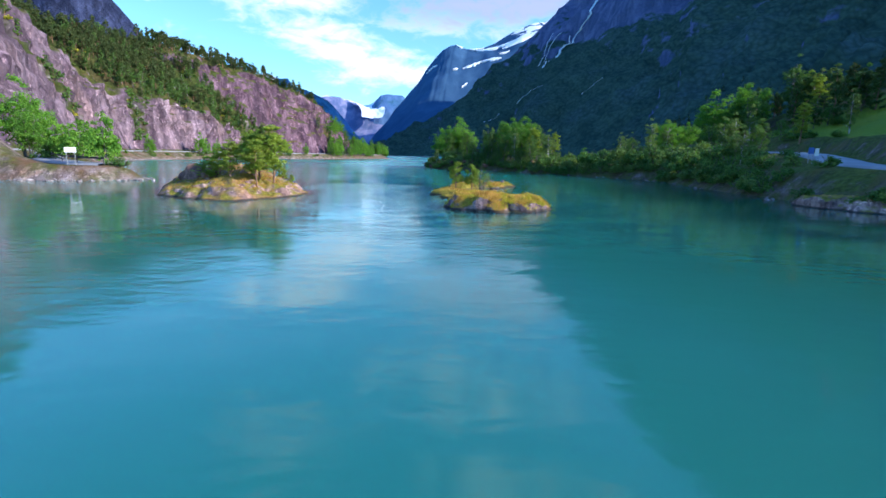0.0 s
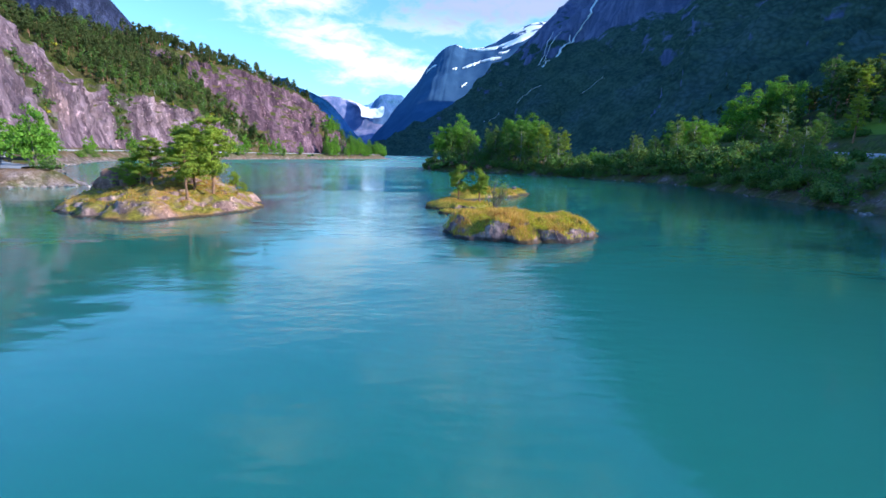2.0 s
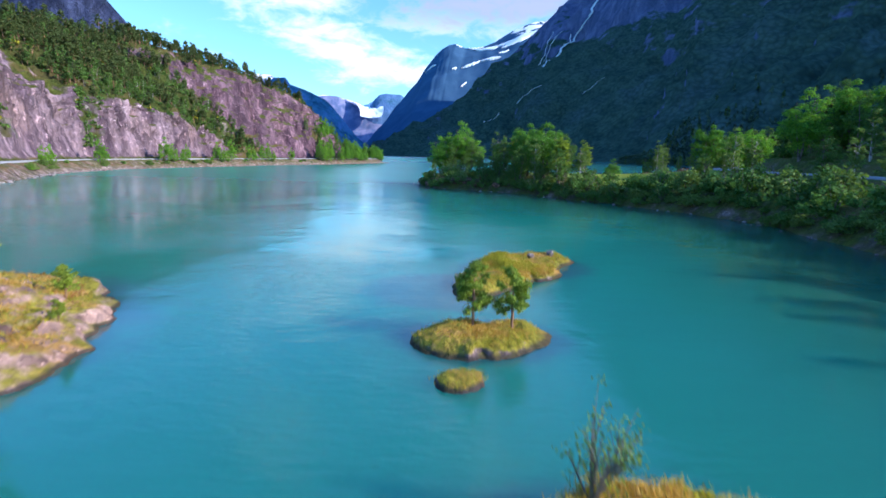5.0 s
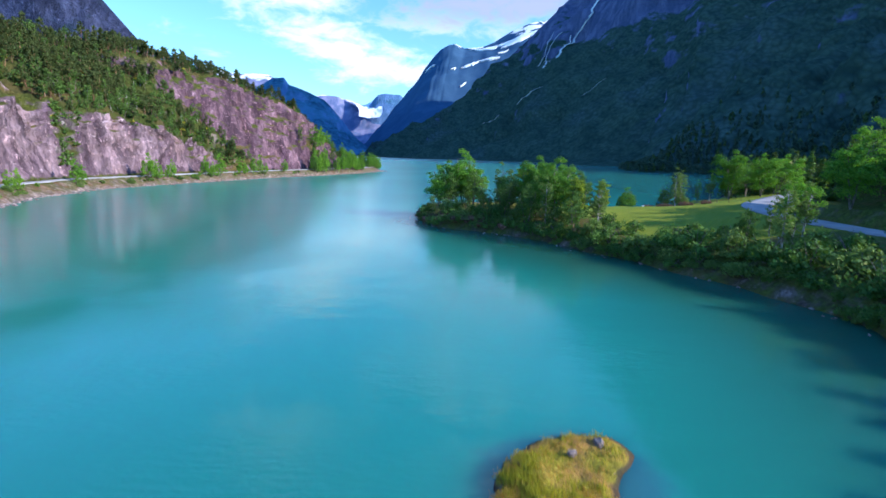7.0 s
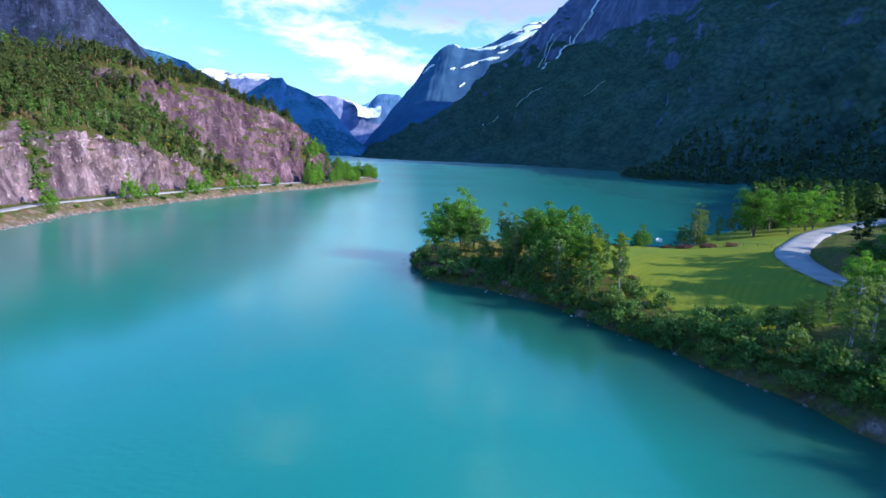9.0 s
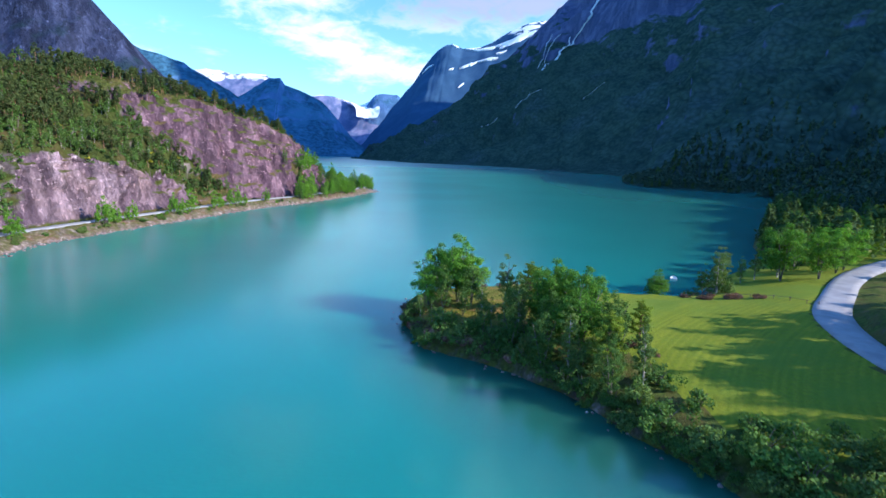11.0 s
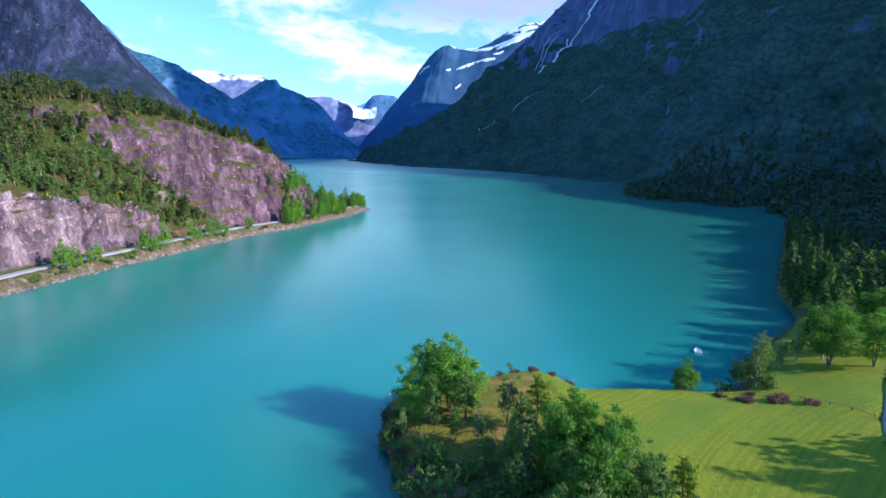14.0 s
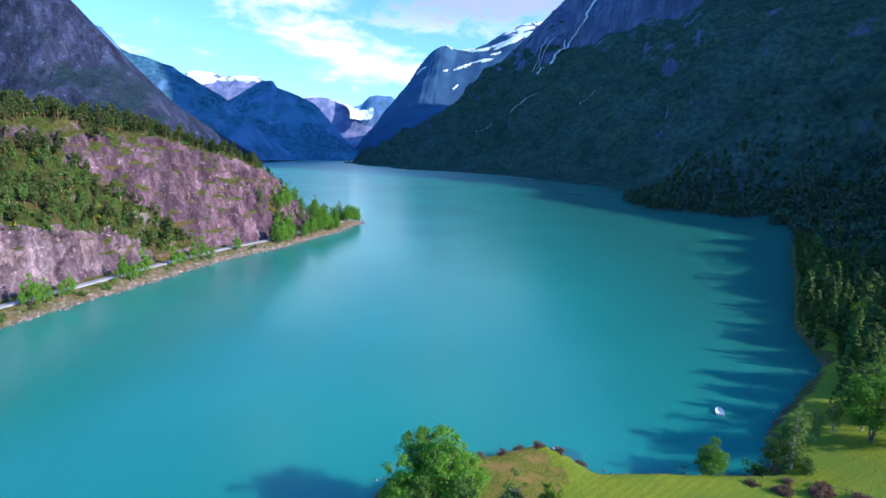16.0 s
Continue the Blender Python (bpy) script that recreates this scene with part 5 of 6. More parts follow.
# broken brown rock along the headland's foot
for k, (x, y, sx, sy, sz) in enumerate(((0.4, 118.6, 1.1, 0.8, 0.6), (2.4, 116.6, 1.3, 0.9, 0.75), (4.6, 115.2, 1.2, 0.8, 0.7), (6.6, 113.6, 1.0, 0.8, 0.6), (-2.6, 124.2, 1.0, 0.8, 0.55), (9.8, 110.9, 0.9, 0.7, 0.5))):
    stone = boulder(90 + k, 1.0, 0.9)
    stone.materials[0] = OUTCROP
    thing("shore_rock", stone, "brown fractured rock at the foot of the headland", "rock", Matrix.LocRotScale((x, y, ground_at(x, y) + 0.05), Euler((0.15, 0.1 * k, 1.3 * k)), (sx, sy, sz)), group="headland rocks")

# ---- trees ----
PINES = [pine(k, 5.0, 3.3, NEEDLE, low=0.30, whorls=9, tuft=70, leaf=0.058) for k in (1, 2)]
YOUNG = pine(7, 2.0, 1.15, NEEDLE, low=0.42, whorls=7, tuft=60, leaf=0.03, flat=1.0)
# islet pines: place, height, crown width
for k, (x, y, h, wide) in enumerate(((-12.2, 32.4, 4.2, 1.0), (-13.4, 32.6, 3.6, 1.05), (-13.0, 31.2, 3.2, 1.1), (-15.0, 31.6, 2.6, 1.2), (-17.4, 33.2, 2.0, 1.25), (-14.4, 33.8, 3.4, 1.0), (-16.2, 32.6, 2.2, 1.2))):
    h *= 1.1
    tree = planted("pine_tree", PINES[k % 2], "crooked Scots pine with an orange stem on the rocky islet", "pine tree", x, y, islet_top(BIG_ISLET, x, y) - 0.05, h / 5.0, 1.7 * k, "islet pines")
    tree.scale.x *= wide
    tree.scale.y *= wide
for x, y, h, tilt in ((-13.4, 38.4, 1.5, 0.0), (-11.9, 36.0, 0.9, 0.0)):
    planted("young_pine", YOUNG, "small young pine on the rocky islet", "pine tree", x, y, islet_top(BIG_ISLET, x, y) - 0.03, h / 2.0, x, "young pines")
for x, y, h in ((1.5, 37.0, 2.6), (2.9, 37.1, 2.5)):
    planted("young_pine", YOUNG, "slender young pine on the narrow islet", "pine tree", x, y, islet_top(MID_ISLET, x, y) - 0.03, h / 2.0, x * 2, "young pines")

# the half-bare birch bush on the grassy islet
rng = np.random.default_rng(5)
paths, ends = [], []
for k in range(13):
    ang, r = rng.uniform(0, 6.28), rng.uniform(0.15, 0.75)
    end = np.array([0.25 + math.cos(ang) * r, math.sin(ang) * r, rng.uniform(0.6, 1.45)])
    mid = end * [0.45, 0.45, 0.55] + rng.normal(0, 0.05, 3)
    paths.append((np.array([[0, 0, -0.05], mid, end]), np.array([0.022, 0.014, 0.004])))
    for _ in range(4):
        tip = mid + (end - mid) * rng.uniform(0.2, 1) + rng.normal(0, 0.16, 3)
        paths.append((np.array([mid, (mid + tip) / 2, tip]), np.array([0.010, 0.007, 0.003])))
        ends.append(tip)
TV, TQ = tubes(paths, 5)
C = np.repeat(np.array(ends), 12, axis=0) + rng.normal(0, 0.08, (len(ends) * 12, 3))
V, Q = leaves(rng, C, rng.normal(0, 1, C.shape), 0.042)
planted("birch_bush", (mesh_of("stem", TV, TQ, BARK), mesh_of("crown", V, Q, LEAF_PALE)), "half-bare little birch bush growing on the grassy islet", "bush", 2.9, 27.6, islet_top(NEAR_ISLET, 2.9, 27.6), 1.1)

BROAD = [broadleaf(k, 10.0, 6.8, LEAF, BARK, low=0.12, blobs=126, per=84, leaf=0.150, stems=3) for k in (11, 12)]
ALDER = [broadleaf(k, 10.0, 5.2, LEAF_DEEP, BARK, low=0.10, blobs=91, per=54, leaf=0.150, stems=2) for k in (21, 22)]
BIRCH = [broadleaf(k, 10.0, 4.0, LEAF_PALE, BARK_WHITE, low=0.14, blobs=70, per=40, leaf=0.15, slim=0.85) for k in (31, 32)]
WILLOW = [broadleaf(k, 6.0, 5.0, LEAF_BRIGHT, BARK, low=0.04, blobs=60, per=28, leaf=0.22, stems=3, sides=4) for k in (41, 42)]
TALL_PINE = [pine(k, 10.0, 5.0, NEEDLE, low=0.32, whorls=11, tuft=44, leaf=0.12) for k in (51, 52)]
BUSH = [shrub(k, 3.0, 4.2, LEAF_DEEP) for k in (61, 62)]
BUSH_PALE = [shrub(k, 3.0, 4.0, LEAF_PALE) for k in (66, 67)]
LOW_HEATH = shrub(71, 1.0, 2.6, HEATH, leaf=0.12)
MID = [broadleaf(k, 9.0, 4.6, m, BARK, low=0.10, blobs=30, per=32, leaf=0.37, stems=2, sides=3) for k, m in ((111, WOODS), (112, LEAF_DEEP), (113, WOODS))]
MID_PINE = [pine(114, 9.0, 3.8, NEEDLE_DARK, low=0.30, whorls=8, tuft=12, leaf=0.20, sides=3)]
SPRUCE = [pine(k, 9.0, 3.0, WOODS, low=0.06, whorls=14, tuft=10, leaf=0.18, sides=3, boughs=False) for k in (115, 116)]
KINDS = {
    "m": (MID, 9.0, "broadleaf_tree", "green broadleaf tree in the wooded valley", "tree"),
    "q": (MID_PINE, 9.0, "pine_tree", "dark pine in the wooded valley", "pine tree"),
    "z": (SPRUCE, 9.0, "spruce_tree", "narrow dark spruce at the edge of the bay", "spruce tree"),
    "b": (BROAD, 10.0, "broadleaf_tree", "leafy green broadleaf tree near the lake shore", "tree"),
    "a": (ALDER, 10.0, "alder_tree", "dark green alder tree by the lake", "tree"),
    "i": (BIRCH, 10.0, "birch_tree", "slender pale-leaved birch with a white stem", "birch tree"),
    "p": (TALL_PINE, 10.0, "pine_tree", "tall Scots pine with a bare lower stem", "pine tree"),
    "s": (BUSH, 3.0, "bush", "dense dark green bush on the shore bank", "bush"),
    "t": (BUSH_PALE, 3.0, "bush", "pale grey-green willow bush on the shore bank", "bush"),
    "w": (WILLOW, 6.0, "willow_tree", "bright green rounded willow beside the lake road", "tree"),
    "h": ([LOW_HEATH], 1.0, "heather_bush", "low reddish heather bush at the meadow's edge", "bush"),
}


def plant(kind, x, y, h, z=None, wide=1.0, group=""):
    protos, size, name, label, category = KINDS[kind]
    k = int(abs(x * 7.3 + y * 3.1))
    root = planted(name, protos[k % len(protos)], label, category, x, y, (ground_at(x, y) if z is None else z) - 0.08, h / size, k * 1.1, group)
    root.scale.x *= wide
    root.scale.y *= wide
    return root


HEADLAND = (
    "b 4 130 10.9, b -0.4 129 8.2, b 1.6 133.6 9, b 5.4 130 9.6, a 6 127.5 8, a 1.2 134.5 6, i 10.9 125.6 8.4, i 12.4 125 5.0, p 14.4 124.5 7.6, a 12 119.5 7.5, b 16 117 10, b 19.3 114.3 9.6, b 17.6 109.8 10,"
    "a 20.8 108.6 8, a 15 112.6 7, p 19.2 104.2 7.6, i 21.8 101.2 7, i 23.6 106 6, a 10.2 116.8 6.4, i 7.2 122 6, a 13.6 109.6 5.6, a 22.2 112 7, b 18 119 7, p 25 110.6 6.2,"
    "s 5 117 2.6, s 1.5 120.5 2.6, t 9 113.8 2.6, t 12 110.8 2.8, s -2 127 2.4, s 16.6 102.8 2.4, t 20.5 98.6 2.4, s 21.6 95.4 2.8, t 24 92 2.6, s 25.4 97 2.2, s 12.4 114.6 3, t 17 106.2 3, s 23.6 101.8 2.6,"
    "a 3 117.8 3.6, i 0.2 122.4 3.4, a 6.8 116.4 4.6, a 10 112.6 6.0, i 8.2 119 4.4, a 13 107.6 7, i 15.6 106.4 7.6, a 18.4 100.6 6.6, i -1.6 125.6 4, a 4.6 123.4 4.4, a 1.8 127.4 6.8, i 11.4 115.6 8, b 14.6 115.6 8.8, a 20 104.8 7, s 2.2 118.6 2.6, s 8 113.6 2.8, s 11.4 109.8 2.6, s 15 105 2.6, t 3.6 116.2 2.2, s -2.6 129.6 2, h -3.2 127 1.1, h -1.6 122.6 1.2, h 0.6 119 1.2, h -3.6 131.4 1.0, h 4.2 115.4 1.1, h 7 113.4 1.1,"
    " i 49.4 139 8.6, i 52 142 8, a 47.8 140.2 6.4, s 46 140 2.4, t 50.6 138 2.2, s 54 146 2.8"
)
for row in HEADLAND.split(","):
    kind, x, y, h = row.split()
    plant(kind, float(x), float(y), float(h), group="headland trees" if kind in "bapi" else "bank bushes")
plant("b", 39.4, 139.7, 5.8, wide=1.25, group="headland trees")
RIGHT_BANK = (
    "i 36 84 7.4, a 33.6 86.4 5.2, i 39.5 86 6.6, b 41.6 90.4 6.6, i 37.8 89 4.4, a 44 79.5 6, i 34.6 80.6 4.2, s 26.6 89.6 3, s 28.4 86.6 3.2, t 30.5 83.5 3.0, s 31.6 79.6 3.2, s 33.4 76.2 3.4, t 35.4 73 3.2, s 34.2 68.4 3.4, s 33.4 63.4 3.0, t 35.8 66 3.2, s 34 58 2.8, t 36 54 2.2, s 32.2 51.6 2.2, s 33.6 48.6 1.8, s 31.4 45 1.9, t 33.4 43 1.3, s 30.8 40 1.5, s 32.6 37.4 1.2, a 35.4 56.6 4.4, i 33.8 52.4 4.6, s 36.2 60 2.6, s 30.6 48 1.8, s 40.6 55 1.4, s 39.6 52.6 1.2, s 38.2 77.6 3.2, t 36.6 80 3, s 39.5 72 3.2, s 38.4 61.6 2.6, i 40.4 66.6 6.4, a 39 58 5.0, i 42.4 73.2 6,"
    "s 30 90 2.8, t 33 87.6 2.6, s 28 92.4 2.2, s 33.6 90.6 2,"
    "b 52.2 96 10.4, i 53 84.4 6.6, p 52 70 6.2, b 58.5 95 10.4, a 56.5 91 9.0, a 61 101 10, i 63.5 84 4.4, p 64 84.6 7.6, i 57 67.4 6.4, a 60 76 4, a 66 94 10.5, b 64 108 9.5, a 58 104 8.4, p 70 96 8, i 54.8 86.4 4.6, a 55.6 80 4.0, s 54 74 2.6, s 55 104 2.6, s 57.6 109.6 2.4,"
    "b 71.5 141 0, b 62.8 142.8 11, i 60.4 146.4 6.4, b 69 141.8 9.6, a 66.4 149.1 9.6, i 57 145 5.4, a 72.8 153.7 10, b 78.7 148.6 9.4, a 75.4 146.2 7.4, b 82 157.6 9, a 80 164 8, a 86 160 8.4, i 64.6 146.4 8, b 92 166 9, a 82.6 166.4 7.6, a 98 174 9, b 74.6 160.8 5.0, a 90.6 179 8.4, p 96 186 9.4, a 104 170 8.4, b 108 181 9, p 112 190 10"
)
for row in RIGHT_BANK.split(","):
    kind, x, y, h = row.split()
    if float(h) > 0:
        plant(kind, float(x), float(y), float(h), group="right bank trees" if kind in "bapi" else "bank bushes")
for x, y in ((24.6, 111.5), (26, 108.6), (44.2, 134.2), (44.9, 133.4), (45.6, 134.6), (48.3, 132.6), (49.2, 133.2), (42.4, 135.6), (46.8, 135.8), (51.8, 131.2), (50.2, 134.4), (57.8, 104.2), (60.4, 107.2)):
    plant("h", x, y, 0.45 + 0.5 * ((x * 7.7) % 1.0), group="heather")

# the wooded edge of the bay
rng = np.random.default_rng(59)
for p in curve_through([(84, 178, 0), (93, 201, 0), (118, 236, 0), (150, 284, 0), (182, 330, 0)], 3.4):
    for deep in (2.5, 7.5):
        x, y = p[0] + deep * 0.83 + rng.uniform(-1.2, 1.2), p[1] - deep * 0.55 + rng.uniform(-1.2, 1.2)
        if float(inside_distance(RIGHT, np.array([x]), np.array([y]))[0]) > 0.6:
            plant("mmqzzz"[rng.integers(0, 6)], x, y, rng.uniform(3.6, 6.8), None, 1.0, "bay trees")

# woods above the lane; the first 75 stand unseen, added to shade the bank
for k in range(130):
    y = rng.uniform(2, 50) if k < 75 else rng.uniform(74, 118)
    x = float(np.interp(y, road_r[:60, 1], road_r[:60, 0])) + (rng.uniform(18, 62) if k < 75 else rng.uniform(9, 40))
    plant("mmqz"[k % 4], x, y, rng.uniform(5.5, 8.5) if k < 75 else rng.uniform(4.5, 8.5), None, 1.0, "woods above the lane")
for kind, x, y, h in (("a", 63, 61, 4.0), ("s", 53, 64, 1.4), ("s", 55.6, 73.5, 1.6), ("s", 61, 75, 1.8)):
    plant(kind, x, y, h, group="woods above the lane")

# bushes that overhang the water along the bank
rng = np.random.default_rng(53)
lip = curve_through([(x, y, 0) for x, y in RIGHT[1:16]], 1.25)
for p in lip:
    if p[1] > 40 or rng.uniform() < 0.3:
        ox, oy = rng.uniform(0.0, 1.4), rng.uniform(-0.2, 1.2)
        if float(inside_distance(RIGHT, np.array([p[0] + ox]), np.array([p[1] + oy]))[0]) > -0.1:
            plant("ssssttt"[rng.integers(0, 7)], p[0] + ox, p[1] + oy, rng.uniform(0.8, 2.0), None, 1.1, "bank bushes")

# the bank on the left
for kind, x, y, h, wide in (("w", -37.6, 52.2, 5.8, 0.86), ("w", -47.0, 60.5, 5.0, 1.0), ("w", -49.8, 62.8, 4.6, 1.0), ("w", -41.6, 58.4, 4.4, 0.9), ("b", -60.3, 69.0, 11.6, 0.95), ("b", -56.6, 65.4, 7.4, 0.9), ("w", -54.6, 67.2, 5.6, 1.0), ("s", -52, 63, 2.6, 1.0), ("s", -35.2, 50.8, 1.2, 1.0), ("w", -56, 74.6, 6, 1.0), ("a", -66, 66, 10, 1.0), ("w", -62, 84.5, 6, 1.0), ("w", -70, 96.8, 5, 1.0)):
    plant(kind, x, y, h, bank_at(x, y), wide, "left bank trees")

# trees and bushes between the shore road and the water
rng = np.random.default_rng(17)
ROADSIDE = (148, 152, 178, 181, 205, 209, 213, 216, 233, 236, 240, 253, 257, 262, 266, 270, 283)
for y in ROADSIDE:
    x = float(np.interp(y, ys, shore_x)) - rng.uniform(2.6, 3.8)
    plant("w", x, y, rng.uniform(4.2, 9.4), float(np.interp(3.2, [0, 4], [0, 2.3])), rng.uniform(0.45, 0.75), "roadside trees")
for k in range(52):
    y = rng.uniform(300, 386)
    o = rng.uniform(1.5, 4.4) if k % 3 else rng.uniform(10.5, 20)
    x = float(np.interp(y, ys, shore_x)) - o
    i, j = int(np.clip((y - 20) / 1.25, 0, len(ys) - 1)), int(np.argmin(np.abs(hill_o[int(np.clip((y - 20) / 1.25, 0, len(ys) - 1))] - o)))
    z = float(hill[i, j, 2])
    if z > 0.4:
        plant("wbwa"[k % 4], x, y, rng.uniform(6.5, 12.5), z, rng.uniform(0.55, 0.8), "point trees")

for k in range(18):
    y, o = rng.uniform(366, 390), rng.uniform(1.2, 7.5)
    i = int(np.clip((y - 20) / 1.25, 0, len(ys) - 1))
    z = float(hill[i, int(np.argmin(np.abs(hill_o[i] - o))), 2])
    if z > 0.15:
        plant("wba"[k % 3], float(shore_x[i]) - o, y, rng.uniform(5.5, 9.5), z, rng.uniform(0.6, 0.85), "point trees")

# low scrub on the bank below the shore road
for k in range(46):
    y = rng.uniform(128, 300)
    o = rng.uniform(1.6, 4.2)
    plant("tswt"[k % 4], float(np.interp(y, ys, shore_x)) - o, y, rng.uniform(0.7, 1.9), float(np.interp(o, [0, 1.3, 4.0], [-0.15, 0.9, 2.3])), rng.uniform(0.8, 1.2), "roadside scrub")
for x, y in ((17.6, 144.2), (20.2, 143.2), (14.6, 143.6), (12.2, 142.6), (22.4, 141.4), (9.2, 141.8)):
    plant("h", x, y, 0.7, group="heather")

# woods on the hillside: pines above, birches and alders on the ledges
HILL_PINE = [pine(k, 9.5, 4.2, NEEDLE_DARK, low=0.42, whorls=6, tuft=3, leaf=0.46, bark_m=BARK_PINE, sides=3, boughs=False) for k in (81, 82, 83)]
HILL_LEAF = [broadleaf(k, 8.5, 3.6, m, b, low=0.16, blobs=26, per=7, leaf=0.50, slim=0.95, sides=3) for k, m, b in ((91, HILL_GREEN, BARK), (92, HILL_GREEN, BARK), (93, HILL_GREEN, BARK_WHITE))]
rng = np.random.default_rng(23)
hill_ok = wooded_at(hill.reshape(-1, 3)).reshape(hill.shape[:2]) & (hill_n[..., 2] > 0.36) & (dense[None] > 6.3) & (hill[..., 2] > 4) & (ys[:, None] < 347)
spots = np.argwhere(hill_ok)
room = np.linalg.norm(np.cross(np.gradient(hill, axis=0), np.gradient(hill, axis=1)), axis=-1)
visible_share = np.where(hill_o < 75, 1.0, np.where(hill_o < 110, 0.6, 0.1)) * np.where(ys[:, None] > 150, 1.0, 0.5)
wgt = (room * visible_share)[hill_ok]
taken, cells = [], {}
for k in rng.choice(len(spots), min(14000, len(spots)), p=wgt / wgt.sum(), replace=False):
    i, j = spots[k]
    p = hill[i, j] + [rng.uniform(-0.6, 0.6), rng.uniform(-0.6, 0.6), -0.15]
    gap = 1.55 if hill_o[i, j] < 70 else 2.2
    ci, cj = int(p[0] // 2.2), int(p[1] // 2.2)
    if any(abs(p[0] - q[0]) < gap and abs(p[1] - q[1]) < gap for a in (-1, 0, 1) for b in (-1, 0, 1) for q in cells.get((ci + a, cj + b), ())):
        continue
    cells.setdefault((ci, cj), []).append(p)
    taken.append(p)
    if len(taken) > 2300:
        break
wood = []
for k, p in enumerate(taken):
    high = p[2] > 33 + 5 * math.sin(p[1] * 0.11) - 0.18 * max(0.0, p[1] - 290)
    isp = rng.uniform() < (0.86 if high else 0.30)
    wood.append((p, rng.uniform(0.46, 0.78) if isp else rng.uniform(0.42, 0.82), rng.uniform(0, 6.28), k, isp))
order = sorted(wood, key=lambda w: abs(w[0][1] - 225) + abs(w[0][0] + 110))
for p, sc, turn, k, isp in order[:300]:
    if isp:
        planted("pine_tree", HILL_PINE[k % 3], "tall dark pine on the wooded hillside", "pine tree", *p, sc, turn, "hillside pines")
    else:
        planted("birch_tree", HILL_LEAF[k % 3], "light green birch on the wooded hillside", "tree", *p, sc, turn, "hillside birches")


def joined(name, items, material_list, label, category):
    """Many small trees as one mesh: items of (verts, faces, slot, matrix)."""
    VV, QQ, SS, base = [], [], [], 0
    for V, Q, slot, m in items:
        W = V @ np.array(m.to_3x3()).T + np.array(m.translation)
        VV.append(W)
        QQ.append(Q + base)
        SS.append(np.full(len(Q), slot))
        base += len(V)
    return thing(name, mesh_of(name, np.vstack(VV), np.vstack(QQ), material_list, np.concatenate(SS)), label, category, kind="stuff")


def arrays(me):
    V = np.empty(len(me.vertices) * 3, np.float32)
    me.vertices.foreach_get("co", V)
    Q = np.empty(len(me.polygons) * 4, np.int32)
    me.loops.foreach_get("vertex_index", Q)
    return V.reshape(-1, 3), Q.reshape(-1, 4)


pine_a = [tuple(arrays(me) for me in pair) for pair in HILL_PINE]
leaf_a = [tuple(arrays(me) for me in pair) for pair in HILL_LEAF]
items = []
for p, sc, turn, k, isp in order[300:]:
    (tv, tq), (cv, cq) = (pine_a if isp else leaf_a)[k % 3]
    m = Matrix.LocRotScale(p, Euler((0, 0, turn)), (sc, sc, sc))
    items.append((tv, tq, 0, m))
    items.append((cv, cq, 1 if isp else 2, m))
if items:
    joined("hill_woods", items, [BARK_PINE, NEEDLE_DARK, HILL_GREEN], "mixed pine and birch woods on the hillside", "forest")

# undergrowth on the ledges
rng = np.random.default_rng(29)
low_bush = [arrays(shrub(k, 1.1, 2.0, HILL_GREEN, per=8, blobs=9, leaf=0.42)[1]) for k in (101, 102)]
items = []
ok = np.argwhere(wooded_at(hill.reshape(-1, 3)).reshape(hill.shape[:2]) & (dense[None] > 6.05) & (hill_o < 90) & (ys[:, None] < 350))
for k in rng.choice(len(ok), 900, replace=False):
    i, j = ok[k]
    sc = rng.uniform(0.6, 1.4)
    V, Q = low_bush[k % 2]
    items.append((V, Q, int(rng.uniform() < 0.06), Matrix.LocRotScale(hill[i, j], Euler((0, 0, rng.uniform(0, 6.28))), (sc, sc, sc))))
joined("hill_undergrowth", items, [HILL_GREEN, GRASS], "low green scrub on the cliff ledges", "scrub")

# forest on the valley's right side
rng = np.random.default_rng(37)


def small_tree(seed, spiky, fine=0):
    r = np.random.default_rng(seed)
    n = fine or 48
    f = r.uniform(0, 1, n)
    rad = (1 - f) * 1.7 + 0.15 if spiky else 2.2 * np.sin(np.pi * (0.15 + 0.82 * f)) ** 0.8
    ang = r.uniform(0, 6.28, n)
    rad = rad * np.sqrt(r.uniform(0.3, 1, n))
    P = np.column_stack([np.cos(ang) * rad, np.sin(ang) * rad, 0.8 + f * 7.6])
    out = np.column_stack([np.cos(ang), np.sin(ang), 0.5 + f])
    return leaves(r, P, out, (1.5 if spiky else 1.65) * (0.36 if fine else 1.0), long=1.9 if fine else 1.4, lift=0.0)


SMALL = [small_tree(k, k % 3 > 0) for k in range(6)]
FINE = [small_tree(k, k % 3 > 0, 210) for k in range(6)]
vn = normals(valley_p)
su, sv = valley_p.shape[:2]
cell = np.linalg.norm(np.cross(np.gradient(valley_p, axis=0), np.gradient(valley_p, axis=1)), axis=-1)
want = cell * (np.arange(sv)[None] < 0.24 * sv) * (valley_p[..., 1] < 620) * (valley_p[..., 2] > 0.5)
want = want / (1 + (valley_p[..., 1] / 380) ** 2.0) / (1 + (valley_p[..., 2] / 26) ** 3)
want = want.ravel() / want.sum()
items = []
for k in rng.choice(su * sv, 4600, p=want, replace=True):
    i, j = divmod(int(k), sv)
    p = valley_p[i, j] + [rng.uniform(-4, 4), rng.uniform(-4, 4), -0.6]
    sc = rng.uniform(0.55, 1.0)
    V, Q = (FINE if p[1] < 260 else SMALL)[rng.integers(0, 6)]
    items.append((V, Q, int(rng.uniform() < 0.16), Matrix.LocRotScale(p, Euler((0, 0, rng.uniform(0, 6.28))), (sc, sc, sc))))
